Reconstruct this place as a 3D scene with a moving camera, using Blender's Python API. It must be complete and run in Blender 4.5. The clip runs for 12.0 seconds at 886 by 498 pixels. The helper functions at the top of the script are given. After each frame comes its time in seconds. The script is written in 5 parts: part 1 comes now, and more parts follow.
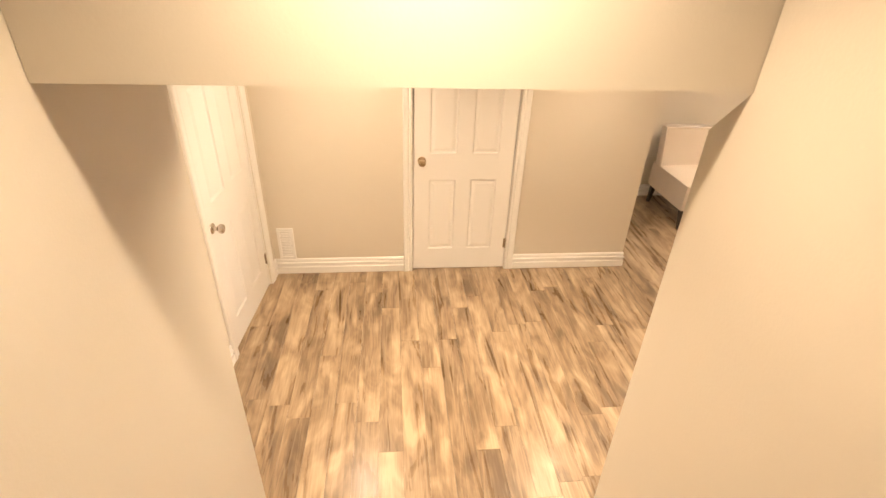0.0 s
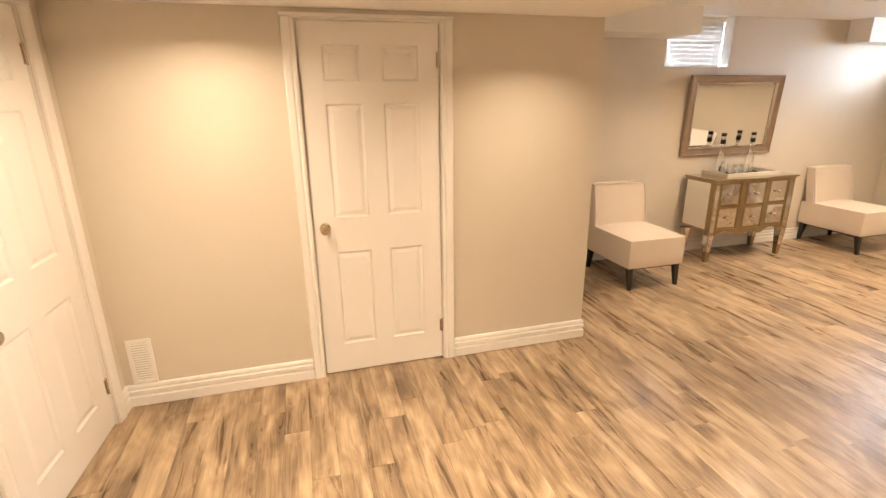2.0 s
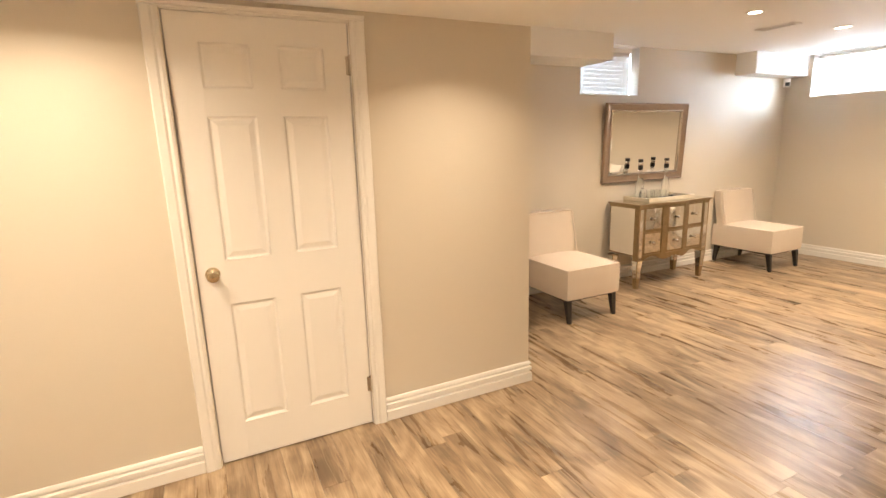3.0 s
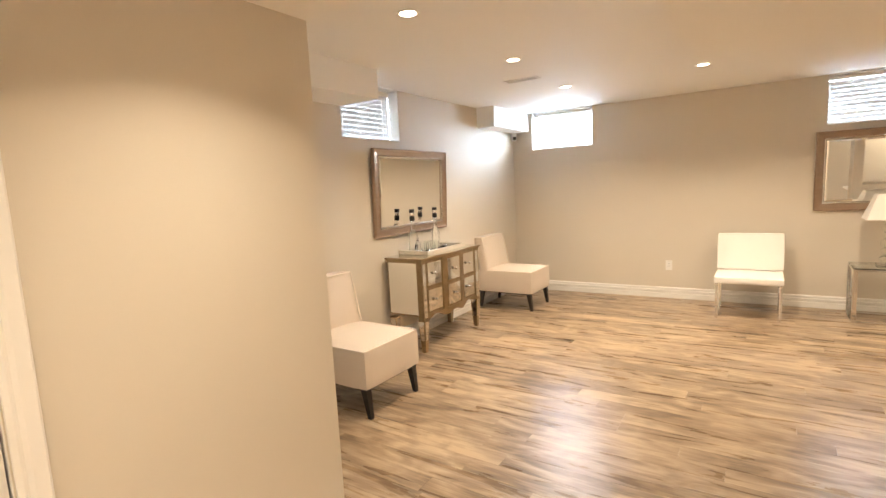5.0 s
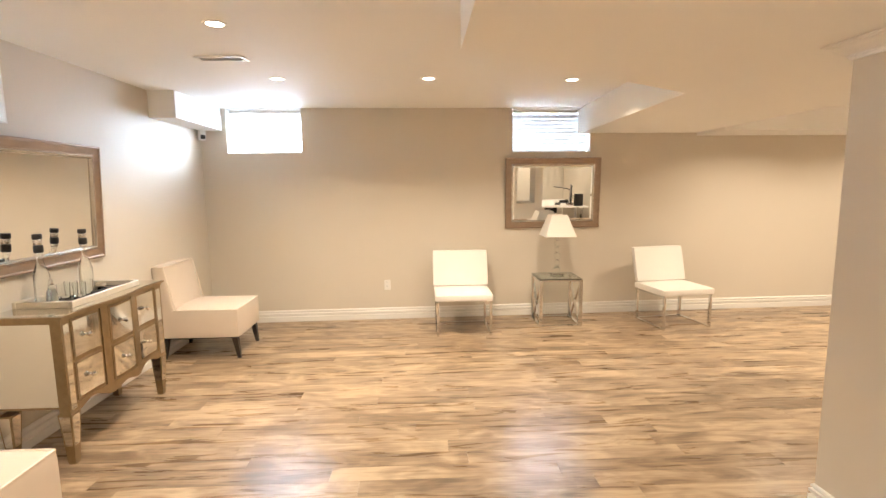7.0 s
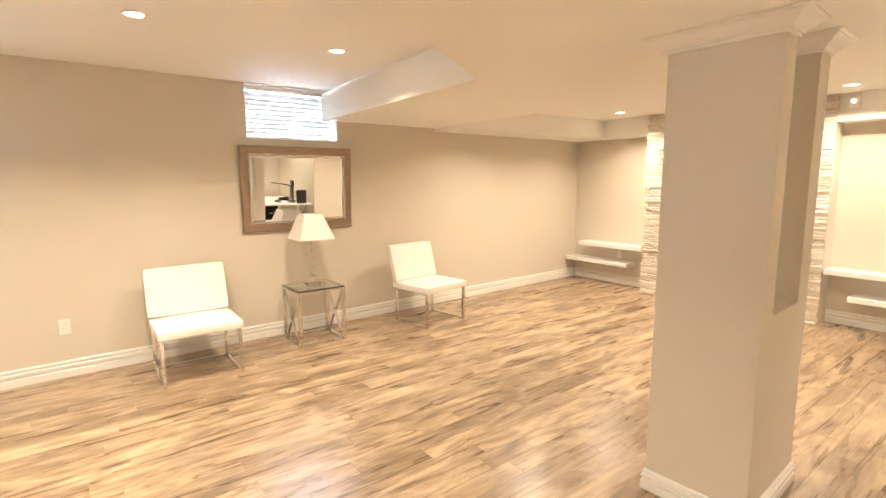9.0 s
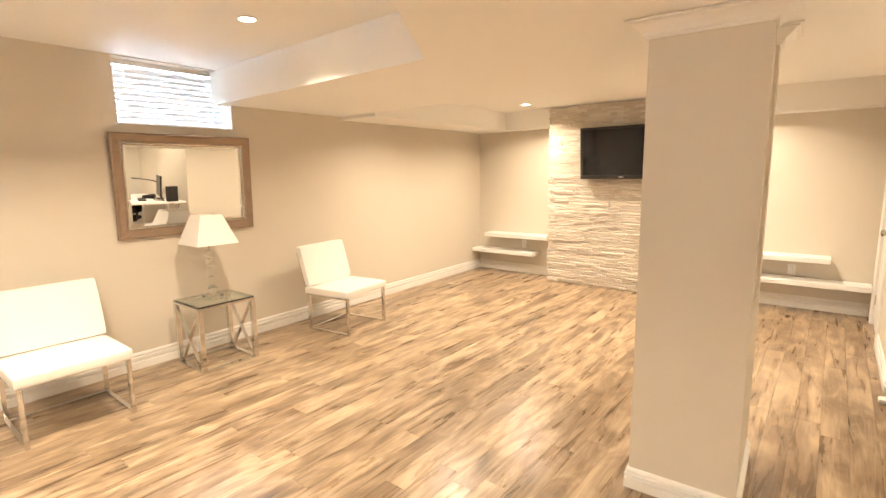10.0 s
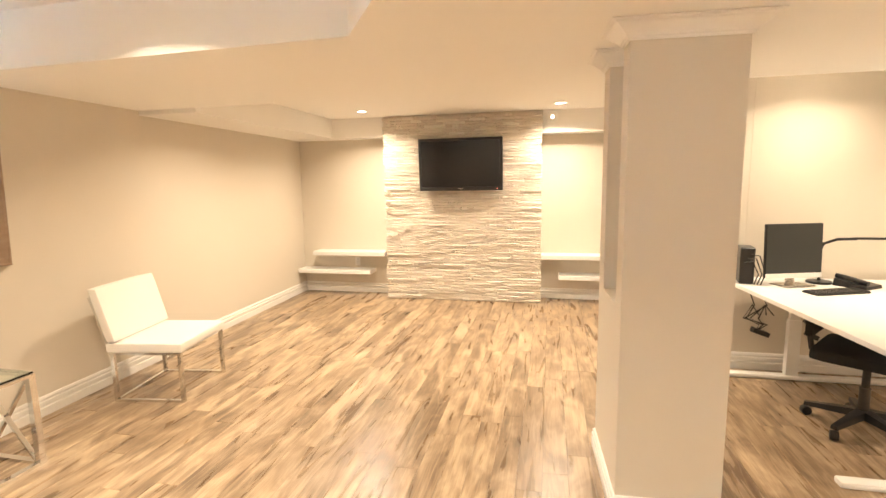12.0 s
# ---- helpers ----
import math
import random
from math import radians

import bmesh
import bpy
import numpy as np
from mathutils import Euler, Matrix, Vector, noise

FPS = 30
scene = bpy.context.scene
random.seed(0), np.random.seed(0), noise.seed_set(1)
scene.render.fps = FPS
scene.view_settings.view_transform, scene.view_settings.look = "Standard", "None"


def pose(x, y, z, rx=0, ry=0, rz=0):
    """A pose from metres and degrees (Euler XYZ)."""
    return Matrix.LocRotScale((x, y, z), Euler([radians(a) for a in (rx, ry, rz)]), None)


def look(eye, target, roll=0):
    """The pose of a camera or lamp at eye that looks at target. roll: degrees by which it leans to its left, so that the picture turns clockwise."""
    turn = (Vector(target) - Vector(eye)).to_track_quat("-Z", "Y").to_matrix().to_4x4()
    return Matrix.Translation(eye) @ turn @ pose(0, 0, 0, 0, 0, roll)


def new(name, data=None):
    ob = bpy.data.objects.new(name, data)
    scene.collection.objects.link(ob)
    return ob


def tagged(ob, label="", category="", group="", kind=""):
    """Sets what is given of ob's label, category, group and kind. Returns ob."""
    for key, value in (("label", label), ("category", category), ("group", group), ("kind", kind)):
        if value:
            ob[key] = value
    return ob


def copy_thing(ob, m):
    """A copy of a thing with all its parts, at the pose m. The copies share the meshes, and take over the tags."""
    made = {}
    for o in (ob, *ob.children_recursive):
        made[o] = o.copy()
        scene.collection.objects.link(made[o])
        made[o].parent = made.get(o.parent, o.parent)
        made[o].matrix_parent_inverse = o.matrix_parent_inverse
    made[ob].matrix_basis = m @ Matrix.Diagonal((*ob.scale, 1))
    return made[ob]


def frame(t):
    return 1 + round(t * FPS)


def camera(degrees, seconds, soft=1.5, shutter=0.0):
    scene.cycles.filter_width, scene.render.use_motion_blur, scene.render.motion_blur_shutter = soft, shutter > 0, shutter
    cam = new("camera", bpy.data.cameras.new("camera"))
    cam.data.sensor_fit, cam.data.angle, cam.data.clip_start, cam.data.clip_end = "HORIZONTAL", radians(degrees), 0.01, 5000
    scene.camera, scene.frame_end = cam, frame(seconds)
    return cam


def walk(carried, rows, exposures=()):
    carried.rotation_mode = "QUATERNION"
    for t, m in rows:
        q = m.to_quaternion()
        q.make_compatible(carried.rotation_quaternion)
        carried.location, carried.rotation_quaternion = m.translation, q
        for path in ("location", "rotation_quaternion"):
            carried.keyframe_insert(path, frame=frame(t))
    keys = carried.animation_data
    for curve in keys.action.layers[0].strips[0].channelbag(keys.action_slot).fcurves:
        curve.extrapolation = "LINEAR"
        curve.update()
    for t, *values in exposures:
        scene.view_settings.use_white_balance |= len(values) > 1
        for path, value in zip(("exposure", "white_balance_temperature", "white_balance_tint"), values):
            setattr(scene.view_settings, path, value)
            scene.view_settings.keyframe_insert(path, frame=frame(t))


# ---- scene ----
cam = camera(84.3, 12.0)
PATH = [
    (0, (1.09, 0.805, 2.198), (1.283, 2.52, 1.186), 2.2),
    (0.5, (1.135, 0.945, 2.085), (1.356, 2.717, 1.184), 1.2),
    (1, (1.162, 1.103, 1.94), (1.452, 2.917, 1.149), 0.4),
    (1.5, (1.176, 1.279, 1.805), (1.568, 3.108, 1.1), 0.0),
    (2, (1.201, 1.426, 1.656), (1.722, 3.263, 1.058), -0.7),
    (2.5, (1.23, 1.678, 1.548), (1.92, 3.486, 1.043), -1.2),
    (2.7, (1.251, 1.738, 1.506), (1.999, 3.535, 1.049), -1.5),
    (4.5, (1.601, 2.655, 1.444), (3.072, 3.986, 1.19), -3.0),
    (5, (1.662, 2.752, 1.442), (3.316, 3.85, 1.196), -2.9),
    (5.5, (1.853, 2.933, 1.479), (3.658, 3.755, 1.222), -2.6),
    (6, (2.057, 3.07, 1.495), (3.967, 3.605, 1.238), -2.2),
    (6.5, (2.244, 3.171, 1.511), (4.213, 3.41, 1.252), -1.5),
    (7, (2.414, 3.289, 1.51), (4.396, 3.206, 1.255), -0.7),
    (7.5, (2.616, 3.362, 1.51), (4.561, 2.968, 1.258), 0.2),
    (7.7, (2.677, 3.384, 1.502), (4.596, 2.877, 1.253), 0.2),
    (9.5, (3.586, 3.628, 1.487), (4.993, 2.239, 1.189), -0.6),
    (10, (3.826, 3.662, 1.492), (5.06, 2.119, 1.179), -0.9),
    (10.5, (4.041, 3.666, 1.488), (5.081, 1.986, 1.174), -1.1),
    (11, (4.281, 3.66, 1.476), (5.109, 1.864, 1.175), -1.3),
    (11.5, (4.542, 3.626, 1.479), (5.155, 1.745, 1.188), -1.2),
    (12, (4.776, 3.57, 1.485), (5.2, 1.635, 1.211), -0.9),
]
walk(cam, [(t, look(eye, target, roll)) for t, eye, target, roll in PATH], [(0.0, 0.4, 6900, 16), (1.5, 0.36, 7000, 18), (2.5, 0.44, 6750, 15), (5.0, 0.50, 6250, 11), (7.5, 0.66, 6050, 11), (9.5, 0.90, 6250, 11), (12.0, 1.0, 6300, 11)])

# ---- world, sun and lamps ----
WARM = (1.0, 0.81, 0.57)
LOW, HIGH, TVC = 2.085, 2.363, 2.285       # ceiling heights

world = bpy.data.worlds.new("sky")
scene.world = world
world.use_nodes = True
wn = world.node_tree.nodes
sky = wn.new("ShaderNodeTexSky")
sky.sky_type = "NISHITA"
sky.sun_disc = False
sky.sun_elevation, sky.sun_rotation = radians(27), radians(148)
world.node_tree.links.new(sky.outputs[0], wn["Background"].inputs[0])
wn["Background"].inputs[1].default_value = 0.12

sun = new("sun", bpy.data.lights.new("sun", "SUN"))
sun.data.energy, sun.data.angle, sun.data.color = 4.0, radians(0.5), (1.0, 0.93, 0.84)
sun.matrix_world = look((12, -1.2, 6), (7.6, 5.65, 1.74))


def pot_lamp(x, y, z, watts, spread=150):
    """A frosted recessed lamp: a small disc that shines down from the ceiling."""
    ob = new("pot_lamp", bpy.data.lights.new("pot_lamp", "AREA"))
    ob.data.shape, ob.data.size = "DISK", 0.085
    ob.data.energy, ob.data.color, ob.data.spread = watts, WARM, radians(spread)
    ob.location = (x, y, z - 0.012)
    return ob


POTS_MAIN = [(3.85, 4.35), (5.14, 4.35), (6.46, 4.41), (6.46, 3.22), (6.52, 2.04)]
POTS_TV = [(6.88, -1.83), (4.68, -1.90), (6.88, -0.35), (4.68, -0.35)]
# hall: the pair at y 2.45 is added unseen, to even out the light
POTS_HALL_AND_FILL = [(0.80, 3.66), (2.48, 3.62), (1.00, 2.45), (1.95, 2.45)]
POTS_OFFICE = [(3.0, 0.0), (2.2, 0.6)]
for x, y in POTS_MAIN:
    pot_lamp(x, y, HIGH, 7.5 if x < 4 else 15, 132)
for x, y in POTS_TV:
    pot_lamp(x, y, TVC, 17 if y < -1 else 19, 140)
for x, y in POTS_HALL_AND_FILL:
    pot_lamp(x, y, LOW, (9.5 if x < 1 else 7) if y > 3 else 22 if x < 1.5 else 10, 150 if x < 1.5 else 128 if y > 3 else 100)
for x, y in POTS_OFFICE:
    pot_lamp(x, y, TVC if y < 0.1 else LOW, 7 if y < 0.1 else 7, 130)
pot_lamp(1.14, 1.33, 2.64, 7.0, 105)


def window_lamp(m, w, h, watts):
    ob = new("window_daylight", bpy.data.lights.new("window_daylight", "AREA"))
    ob.data.shape, ob.data.size, ob.data.size_y = "RECTANGLE", w, h
    ob.data.energy, ob.data.color = watts, (0.72, 0.86, 1.0)
    ob.matrix_world = m
    return ob


# ---- materials ----
def material(name, rough=0.5, metal=0.0):
    m = bpy.data.materials.new(name)
    m.use_nodes = True
    b = m.node_tree.nodes["Principled BSDF"]
    b.inputs["Roughness"].default_value = rough
    b.inputs["Metallic"].default_value = metal
    return m, m.node_tree.nodes, m.node_tree.links, b


def mottled(name, c0, c1, scale, rough=0.5, metal=0.0, bump=0.0, bump_scale=60.0, rough2=None, stretch=(1, 1, 1)):
    """Paint, cloth or metal: two tones in a soft large noise with a fine grain, and fine relief."""
    m, n, l, b = material(name, rough, metal)
    co = n.new("ShaderNodeTexCoord")
    mp = n.new("ShaderNodeMapping")
    mp.inputs["Scale"].default_value = stretch
    l.new(co.outputs["Object"], mp.inputs[0])
    n1 = n.new("ShaderNodeTexNoise")
    n1.inputs["Scale"].default_value, n1.inputs["Detail"].default_value = scale, 6
    n2 = n.new("ShaderNodeTexNoise")
    n2.inputs["Scale"].default_value, n2.inputs["Detail"].default_value = bump_scale, 3
    l.new(mp.outputs[0], n1.inputs["Vector"])
    l.new(mp.outputs[0], n2.inputs["Vector"])
    mix = n.new("ShaderNodeMix")
    mix.data_type = "RGBA"
    mix.inputs["A"].default_value, mix.inputs["B"].default_value = (*c0, 1), (*c1, 1)
    add = n.new("ShaderNodeMath")
    add.operation = "MULTIPLY_ADD"
    add.inputs[1].default_value, add.inputs[2].default_value = 0.3, 0.0
    l.new(n2.outputs["Fac"], add.inputs[0])
    sm = n.new("ShaderNodeMath")
    sm.operation = "MULTIPLY_ADD"
    sm.inputs[1].default_value = 0.8
    l.new(n1.outputs["Fac"], sm.inputs[0])
    l.new(add.outputs[0], sm.inputs[2])
    l.new(sm.outputs[0], mix.inputs["Factor"])
    l.new(mix.outputs["Result"], b.inputs["Base Color"])
    if rough2 is not None:
        rr = n.new("ShaderNodeMapRange")
        rr.inputs["From Min"].default_value, rr.inputs["From Max"].default_value = 0.3, 0.7
        rr.inputs["To Min"].default_value, rr.inputs["To Max"].default_value = rough, rough2
        l.new(n1.outputs["Fac"], rr.inputs[0])
        l.new(rr.outputs[0], b.inputs["Roughness"])
    if bump:
        bp = n.new("ShaderNodeBump")
        bp.inputs["Strength"].default_value, bp.inputs["Distance"].default_value = bump, 0.002
        l.new(n2.outputs["Fac"], bp.inputs["Height"])
        l.new(bp.outputs[0], b.inputs["Normal"])
    return m


def wood_floor():
    """Rustic printed laminate: long streaks, tan to dark brown patches, a different stretch of print on each plank."""
    m, n, l, b = material("rustic_laminate", 0.3)
    co, inf = n.new("ShaderNodeTexCoord"), n.new("ShaderNodeObjectInfo")
    isl = n.new("ShaderNodeNewGeometry")
    r = n.new("ShaderNodeMath")
    r.operation = "ADD"
    l.new(inf.outputs["Random"], r.inputs[0])
    l.new(isl.outputs["Random Per Island"], r.inputs[1])
    off = n.new("ShaderNodeVectorMath")
    off.operation = "SCALE"
    off.inputs[0].default_value = (37.0, 61.0, 13.0)
    l.new(r.outputs[0], off.inputs["Scale"])
    av = n.new("ShaderNodeVectorMath")
    av.operation = "ADD"
    l.new(co.outputs["Object"], av.inputs[0])
    l.new(off.outputs[0], av.inputs[1])

    def streak(scale, detail, rough, dist):
        mp = n.new("ShaderNodeMapping")
        mp.inputs["Scale"].default_value = scale
        l.new(av.outputs[0], mp.inputs[0])
        t = n.new("ShaderNodeTexNoise")
        t.inputs["Scale"].default_value, t.inputs["Detail"].default_value = 1.0, detail
        t.inputs["Roughness"].default_value, t.inputs["Distortion"].default_value = rough, dist
        l.new(mp.outputs[0], t.inputs["Vector"])
        return t

    big = streak((6.5, 2.3, 1), 3, 0.5, 1.2)
    mid = streak((15, 1.6, 1), 4, 0.55, 1.0)
    vein = streak((13, 0.9, 1), 3, 0.5, 0.6)
    fine = streak((140, 5, 1), 3, 0.5, 0.2)
    ramp = n.new("ShaderNodeValToRGB")
    e = ramp.color_ramp.elements
    e[0].position, e[0].color = 0.30, (0.110, 0.072, 0.043, 1)
    e[1].position, e[1].color = 0.68, (0.50, 0.38, 0.25, 1)
    for p, c in ((0.39, (0.142, 0.095, 0.057, 1)), (0.46, (0.205, 0.141, 0.086, 1)), (0.54, (0.305, 0.216, 0.136, 1))):
        k = e.new(p)
        k.color = c
    s1 = n.new("ShaderNodeMath")
    s1.operation = "MULTIPLY_ADD"
    s1.inputs[1].default_value = 0.62
    s2 = n.new("ShaderNodeMath")
    s2.operation = "MULTIPLY_ADD"
    s2.inputs[1].default_value = 0.38
    s3 = n.new("ShaderNodeMath")
    s3.operation = "MULTIPLY_ADD"
    s3.inputs[1].default_value, s3.inputs[2].default_value = 0.16, -0.06
    l.new(fine.outputs["Fac"], s3.inputs[0])
    l.new(mid.outputs["Fac"], s2.inputs[0])
    l.new(s3.outputs[0], s2.inputs[2])
    l.new(big.outputs["Fac"], s1.inputs[0])
    l.new(s2.outputs[0], s1.inputs[2])
    tone = n.new("ShaderNodeMath")
    tone.operation = "MULTIPLY_ADD"
    tone.inputs[1].default_value, tone.inputs[2].default_value = 0.09, -0.035
    fr = n.new("ShaderNodeMath")
    fr.operation = "FRACT"
    l.new(r.outputs[0], fr.inputs[0])
    l.new(fr.outputs[0], tone.inputs[0])
    tot = n.new("ShaderNodeMath")
    tot.operation = "ADD"
    l.new(s1.outputs[0], tot.inputs[0])
    l.new(tone.outputs[0], tot.inputs[1])
    l.new(tot.outputs[0], ramp.inputs[0])
    # short dark saw-cut smudges across the grain
    vm = n.new("ShaderNodeMapping")
    vm.inputs["Scale"].default_value = (7.0, 6.5, 1)
    l.new(av.outputs[0], vm.inputs[0])
    vo = n.new("ShaderNodeTexVoronoi")
    vo.inputs["Scale"].default_value = 1.0
    l.new(vm.outputs[0], vo.inputs["Vector"])
    vd = n.new("ShaderNodeMath")
    vd.operation = "MULTIPLY_ADD"
    vd.inputs[1].default_value = 0.16
    l.new(mid.outputs["Fac"], vd.inputs[0])
    l.new(vo.outputs["Distance"], vd.inputs[2])
    vr = n.new("ShaderNodeMapRange")
    vr.inputs["From Min"].default_value, vr.inputs["From Max"].default_value = 0.16, 0.40
    vr.inputs["To Min"].default_value, vr.inputs["To Max"].default_value = 0.26, 0.0
    l.new(vd.outputs[0], vr.inputs[0])
    few = n.new("ShaderNodeMath")
    few.operation = "GREATER_THAN"
    few.inputs[1].default_value = 0.42
    sp = n.new("ShaderNodeSeparateColor")
    l.new(vo.outputs["Color"], sp.inputs[0])
    l.new(sp.outputs[0], few.inputs[0])
    kn = n.new("ShaderNodeMath")
    kn.operation = "MULTIPLY"
    l.new(vr.outputs[0], kn.inputs[0])
    l.new(few.outputs[0], kn.inputs[1])
    dm = n.new("ShaderNodeMix")
    dm.data_type = "RGBA"
    dm.inputs["B"].default_value = (0.10, 0.066, 0.040, 1)
    l.new(kn.outputs[0], dm.inputs["Factor"])
    l.new(ramp.outputs[0], dm.inputs["A"])
    va = n.new("ShaderNodeMath")
    va.operation = "SUBTRACT"
    va.inputs[1].default_value = 0.5
    l.new(vein.outputs["Fac"], va.inputs[0])
    vb = n.new("ShaderNodeMath")
    vb.operation = "ABSOLUTE"
    l.new(va.outputs[0], vb.inputs[0])
    vc = n.new("ShaderNodeMapRange")
    vc.inputs["From Min"].default_value, vc.inputs["From Max"].default_value = 0.0, 0.026
    vc.inputs["To Min"].default_value, vc.inputs["To Max"].default_value = 0.22, 0.0
    l.new(vb.outputs[0], vc.inputs[0])
    lm = n.new("ShaderNodeMix")
    lm.data_type = "RGBA"
    lm.inputs["B"].default_value = (0.60, 0.47, 0.33, 1)
    l.new(vc.outputs[0], lm.inputs["Factor"])
    l.new(dm.outputs["Result"], lm.inputs["A"])
    l.new(lm.outputs["Result"], b.inputs["Base Color"])
    rr = n.new("ShaderNodeMapRange")
    b.inputs["Specular IOR Level"].default_value = 0.6
    rr.inputs["To Min"].default_value, rr.inputs["To Max"].default_value = 0.22, 0.36
    l.new(mid.outputs["Fac"], rr.inputs[0])
    l.new(rr.outputs[0], b.inputs["Roughness"])
    bp = n.new("ShaderNodeBump")
    bp.inputs["Strength"].default_value, bp.inputs["Distance"].default_value = 0.25, 0.0012
    l.new(fine.outputs["Fac"], bp.inputs["Height"])
    l.new(bp.outputs[0], b.inputs["Normal"])
    return m


def ledge_stone():
    m, n, l, b = material("split_ledge_stone", 0.85)
    co, inf = n.new("ShaderNodeTexCoord"), n.new("ShaderNodeObjectInfo")
    isl = n.new("ShaderNodeNewGeometry")
    r = n.new("ShaderNodeMath")
    r.operation = "ADD"
    l.new(inf.outputs["Random"], r.inputs[0])
    l.new(isl.outputs["Random Per Island"], r.inputs[1])
    fr = n.new("ShaderNodeMath")
    fr.operation = "FRACT"
    l.new(r.outputs[0], fr.inputs[0])
    ramp = n.new("ShaderNodeValToRGB")
    e = ramp.color_ramp.elements
    e[0].position, e[0].color = 0.0, (0.68, 0.61, 0.53, 1)
    e[1].position, e[1].color = 1.0, (0.84, 0.79, 0.71, 1)
    for p, c in ((0.35, (0.72, 0.65, 0.57, 1)), (0.7, (0.78, 0.71, 0.62, 1))):
        k = e.new(p)
        k.color = c
    l.new(fr.outputs[0], ramp.inputs[0])
    t = n.new("ShaderNodeTexNoise")
    t.inputs["Scale"].default_value, t.inputs["Detail"].default_value = 18, 8
    l.new(co.outputs["Object"], t.inputs["Vector"])
    mix = n.new("ShaderNodeMix")
    mix.data_type, mix.blend_type = "RGBA", "MULTIPLY"
    mix.inputs["Factor"].default_value = 0.35
    l.new(ramp.outputs[0], mix.inputs["A"])
    l.new(t.outputs["Color"], mix.inputs["B"])
    mix2 = n.new("ShaderNodeMix")
    mix2.data_type = "RGBA"
    mix2.inputs["Factor"].default_value = 0.7
    l.new(mix.outputs["Result"], mix2.inputs["A"])
    l.new(ramp.outputs[0], mix2.inputs["B"])
    l.new(mix2.outputs["Result"], b.inputs["Base Color"])
    bp = n.new("ShaderNodeBump")
    bp.inputs["Strength"].default_value, bp.inputs["Distance"].default_value = 0.9, 0.006
    l.new(t.outputs["Fac"], bp.inputs["Height"])
    l.new(bp.outputs[0], b.inputs["Normal"])
    return m


def clear_glass(name, tint=(0.97, 0.99, 0.98), rough=0.0):
    m, n, l, b = material(name, rough)
    b.inputs["Base Color"].default_value = (*tint, 1)
    b.inputs["Transmission Weight"].default_value, b.inputs["IOR"].default_value = 1.0, 1.45
    return m


def glowing(name, colour, strength):
    m, n, l, b = material(name, 0.4)
    b.inputs["Base Color"].default_value = (0.8, 0.8, 0.8, 1)
    b.inputs["Emission Color"].default_value, b.inputs["Emission Strength"].default_value = (*colour, 1), strength
    return m


WALL = mottled("greige_wall_paint", (0.638, 0.582, 0.497), (0.678, 0.622, 0.532), 1.3, 0.6, bump=0.12, bump_scale=180)
CEIL = mottled("white_ceiling_paint", (0.87, 0.86, 0.835), (0.90, 0.89, 0.865), 1.0, 0.75, bump=0.1, bump_scale=150)
TRIM = mottled("white_semigloss_trim", (0.80, 0.78, 0.74), (0.84, 0.82, 0.79), 3.0, 0.35, bump=0.05, bump_scale=40)
DOORM = mottled("white_door_enamel", (0.80, 0.78, 0.75), (0.84, 0.82, 0.79), 2.0, 0.38, bump=0.08, bump_scale=90, stretch=(1, 1, 0.2))
FLOOR = wood_floor()
# underlay below the planks, and the painted darkness behind the doors
UNDER_AND_SHADE = mottled("dark_underlay_and_shade", (0.05, 0.035, 0.025), (0.07, 0.05, 0.03), 8, 0.8)
STONE = ledge_stone()
NICKEL = mottled("satin_nickel", (0.55, 0.50, 0.44), (0.66, 0.61, 0.54), 30, 0.25, 1.0)
BRASS = mottled("polished_brass", (0.60, 0.49, 0.33), (0.68, 0.57, 0.40), 30, 0.2, 1.0)
CHROME = mottled("polished_chrome", (0.72, 0.72, 0.72), (0.80, 0.80, 0.80), 12, 0.06, 1.0, rough2=0.14)
MIRROR = mottled("mirror_silvering", (0.88, 0.89, 0.88), (0.90, 0.91, 0.90), 2, 0.0, 1.0)
ANTIQUE = mottled("antiqued_mirror", (0.66, 0.64, 0.59), (0.80, 0.78, 0.73), 14, 0.02, 1.0, rough2=0.12, bump=0.03, bump_scale=30)
GOLD = mottled("champagne_gold_leaf", (0.24, 0.17, 0.095), (0.42, 0.32, 0.19), 22, 0.30, 0.85, bump=0.15, bump_scale=80)
FRAME = mottled("bronze_silver_frame", (0.30, 0.21, 0.15), (0.44, 0.34, 0.26), 9, 0.30, 0.75, bump=0.15, bump_scale=120, stretch=(1, 1, 4))
FRAMELIP = mottled("silver_leaf_lip", (0.50, 0.46, 0.41), (0.66, 0.62, 0.56), 20, 0.22, 0.95)
LINEN = mottled("beige_linen", (0.65, 0.56, 0.47), (0.72, 0.63, 0.535), 4, 0.9, bump=0.5, bump_scale=420)
PIPING = mottled("pale_piping", (0.76, 0.68, 0.585), (0.82, 0.74, 0.645), 30, 0.85)
BLACKWOOD = mottled("black_stained_wood", (0.012, 0.010, 0.009), (0.028, 0.022, 0.018), 14, 0.4, bump=0.2, stretch=(1, 1, 0.2))
DUST = mottled("black_dust_cover", (0.010, 0.010, 0.010), (0.018, 0.017, 0.016), 30, 0.95)
LEATHER = mottled("white_leatherette", (0.80, 0.77, 0.72), (0.85, 0.82, 0.78), 5, 0.42, bump=0.3, bump_scale=220)
SHADE = mottled("white_lamp_shade", (0.80, 0.76, 0.70), (0.85, 0.81, 0.75), 6, 0.9, bump=0.3, bump_scale=300)
CRYSTAL = clear_glass("crystal")
TABLEGLASS = clear_glass("table_glass", (0.86, 0.95, 0.92))
PANE = clear_glass("window_pane")
BLACKPLASTIC = mottled("black_plastic", (0.010, 0.010, 0.011), (0.02, 0.02, 0.021), 20, 0.35)
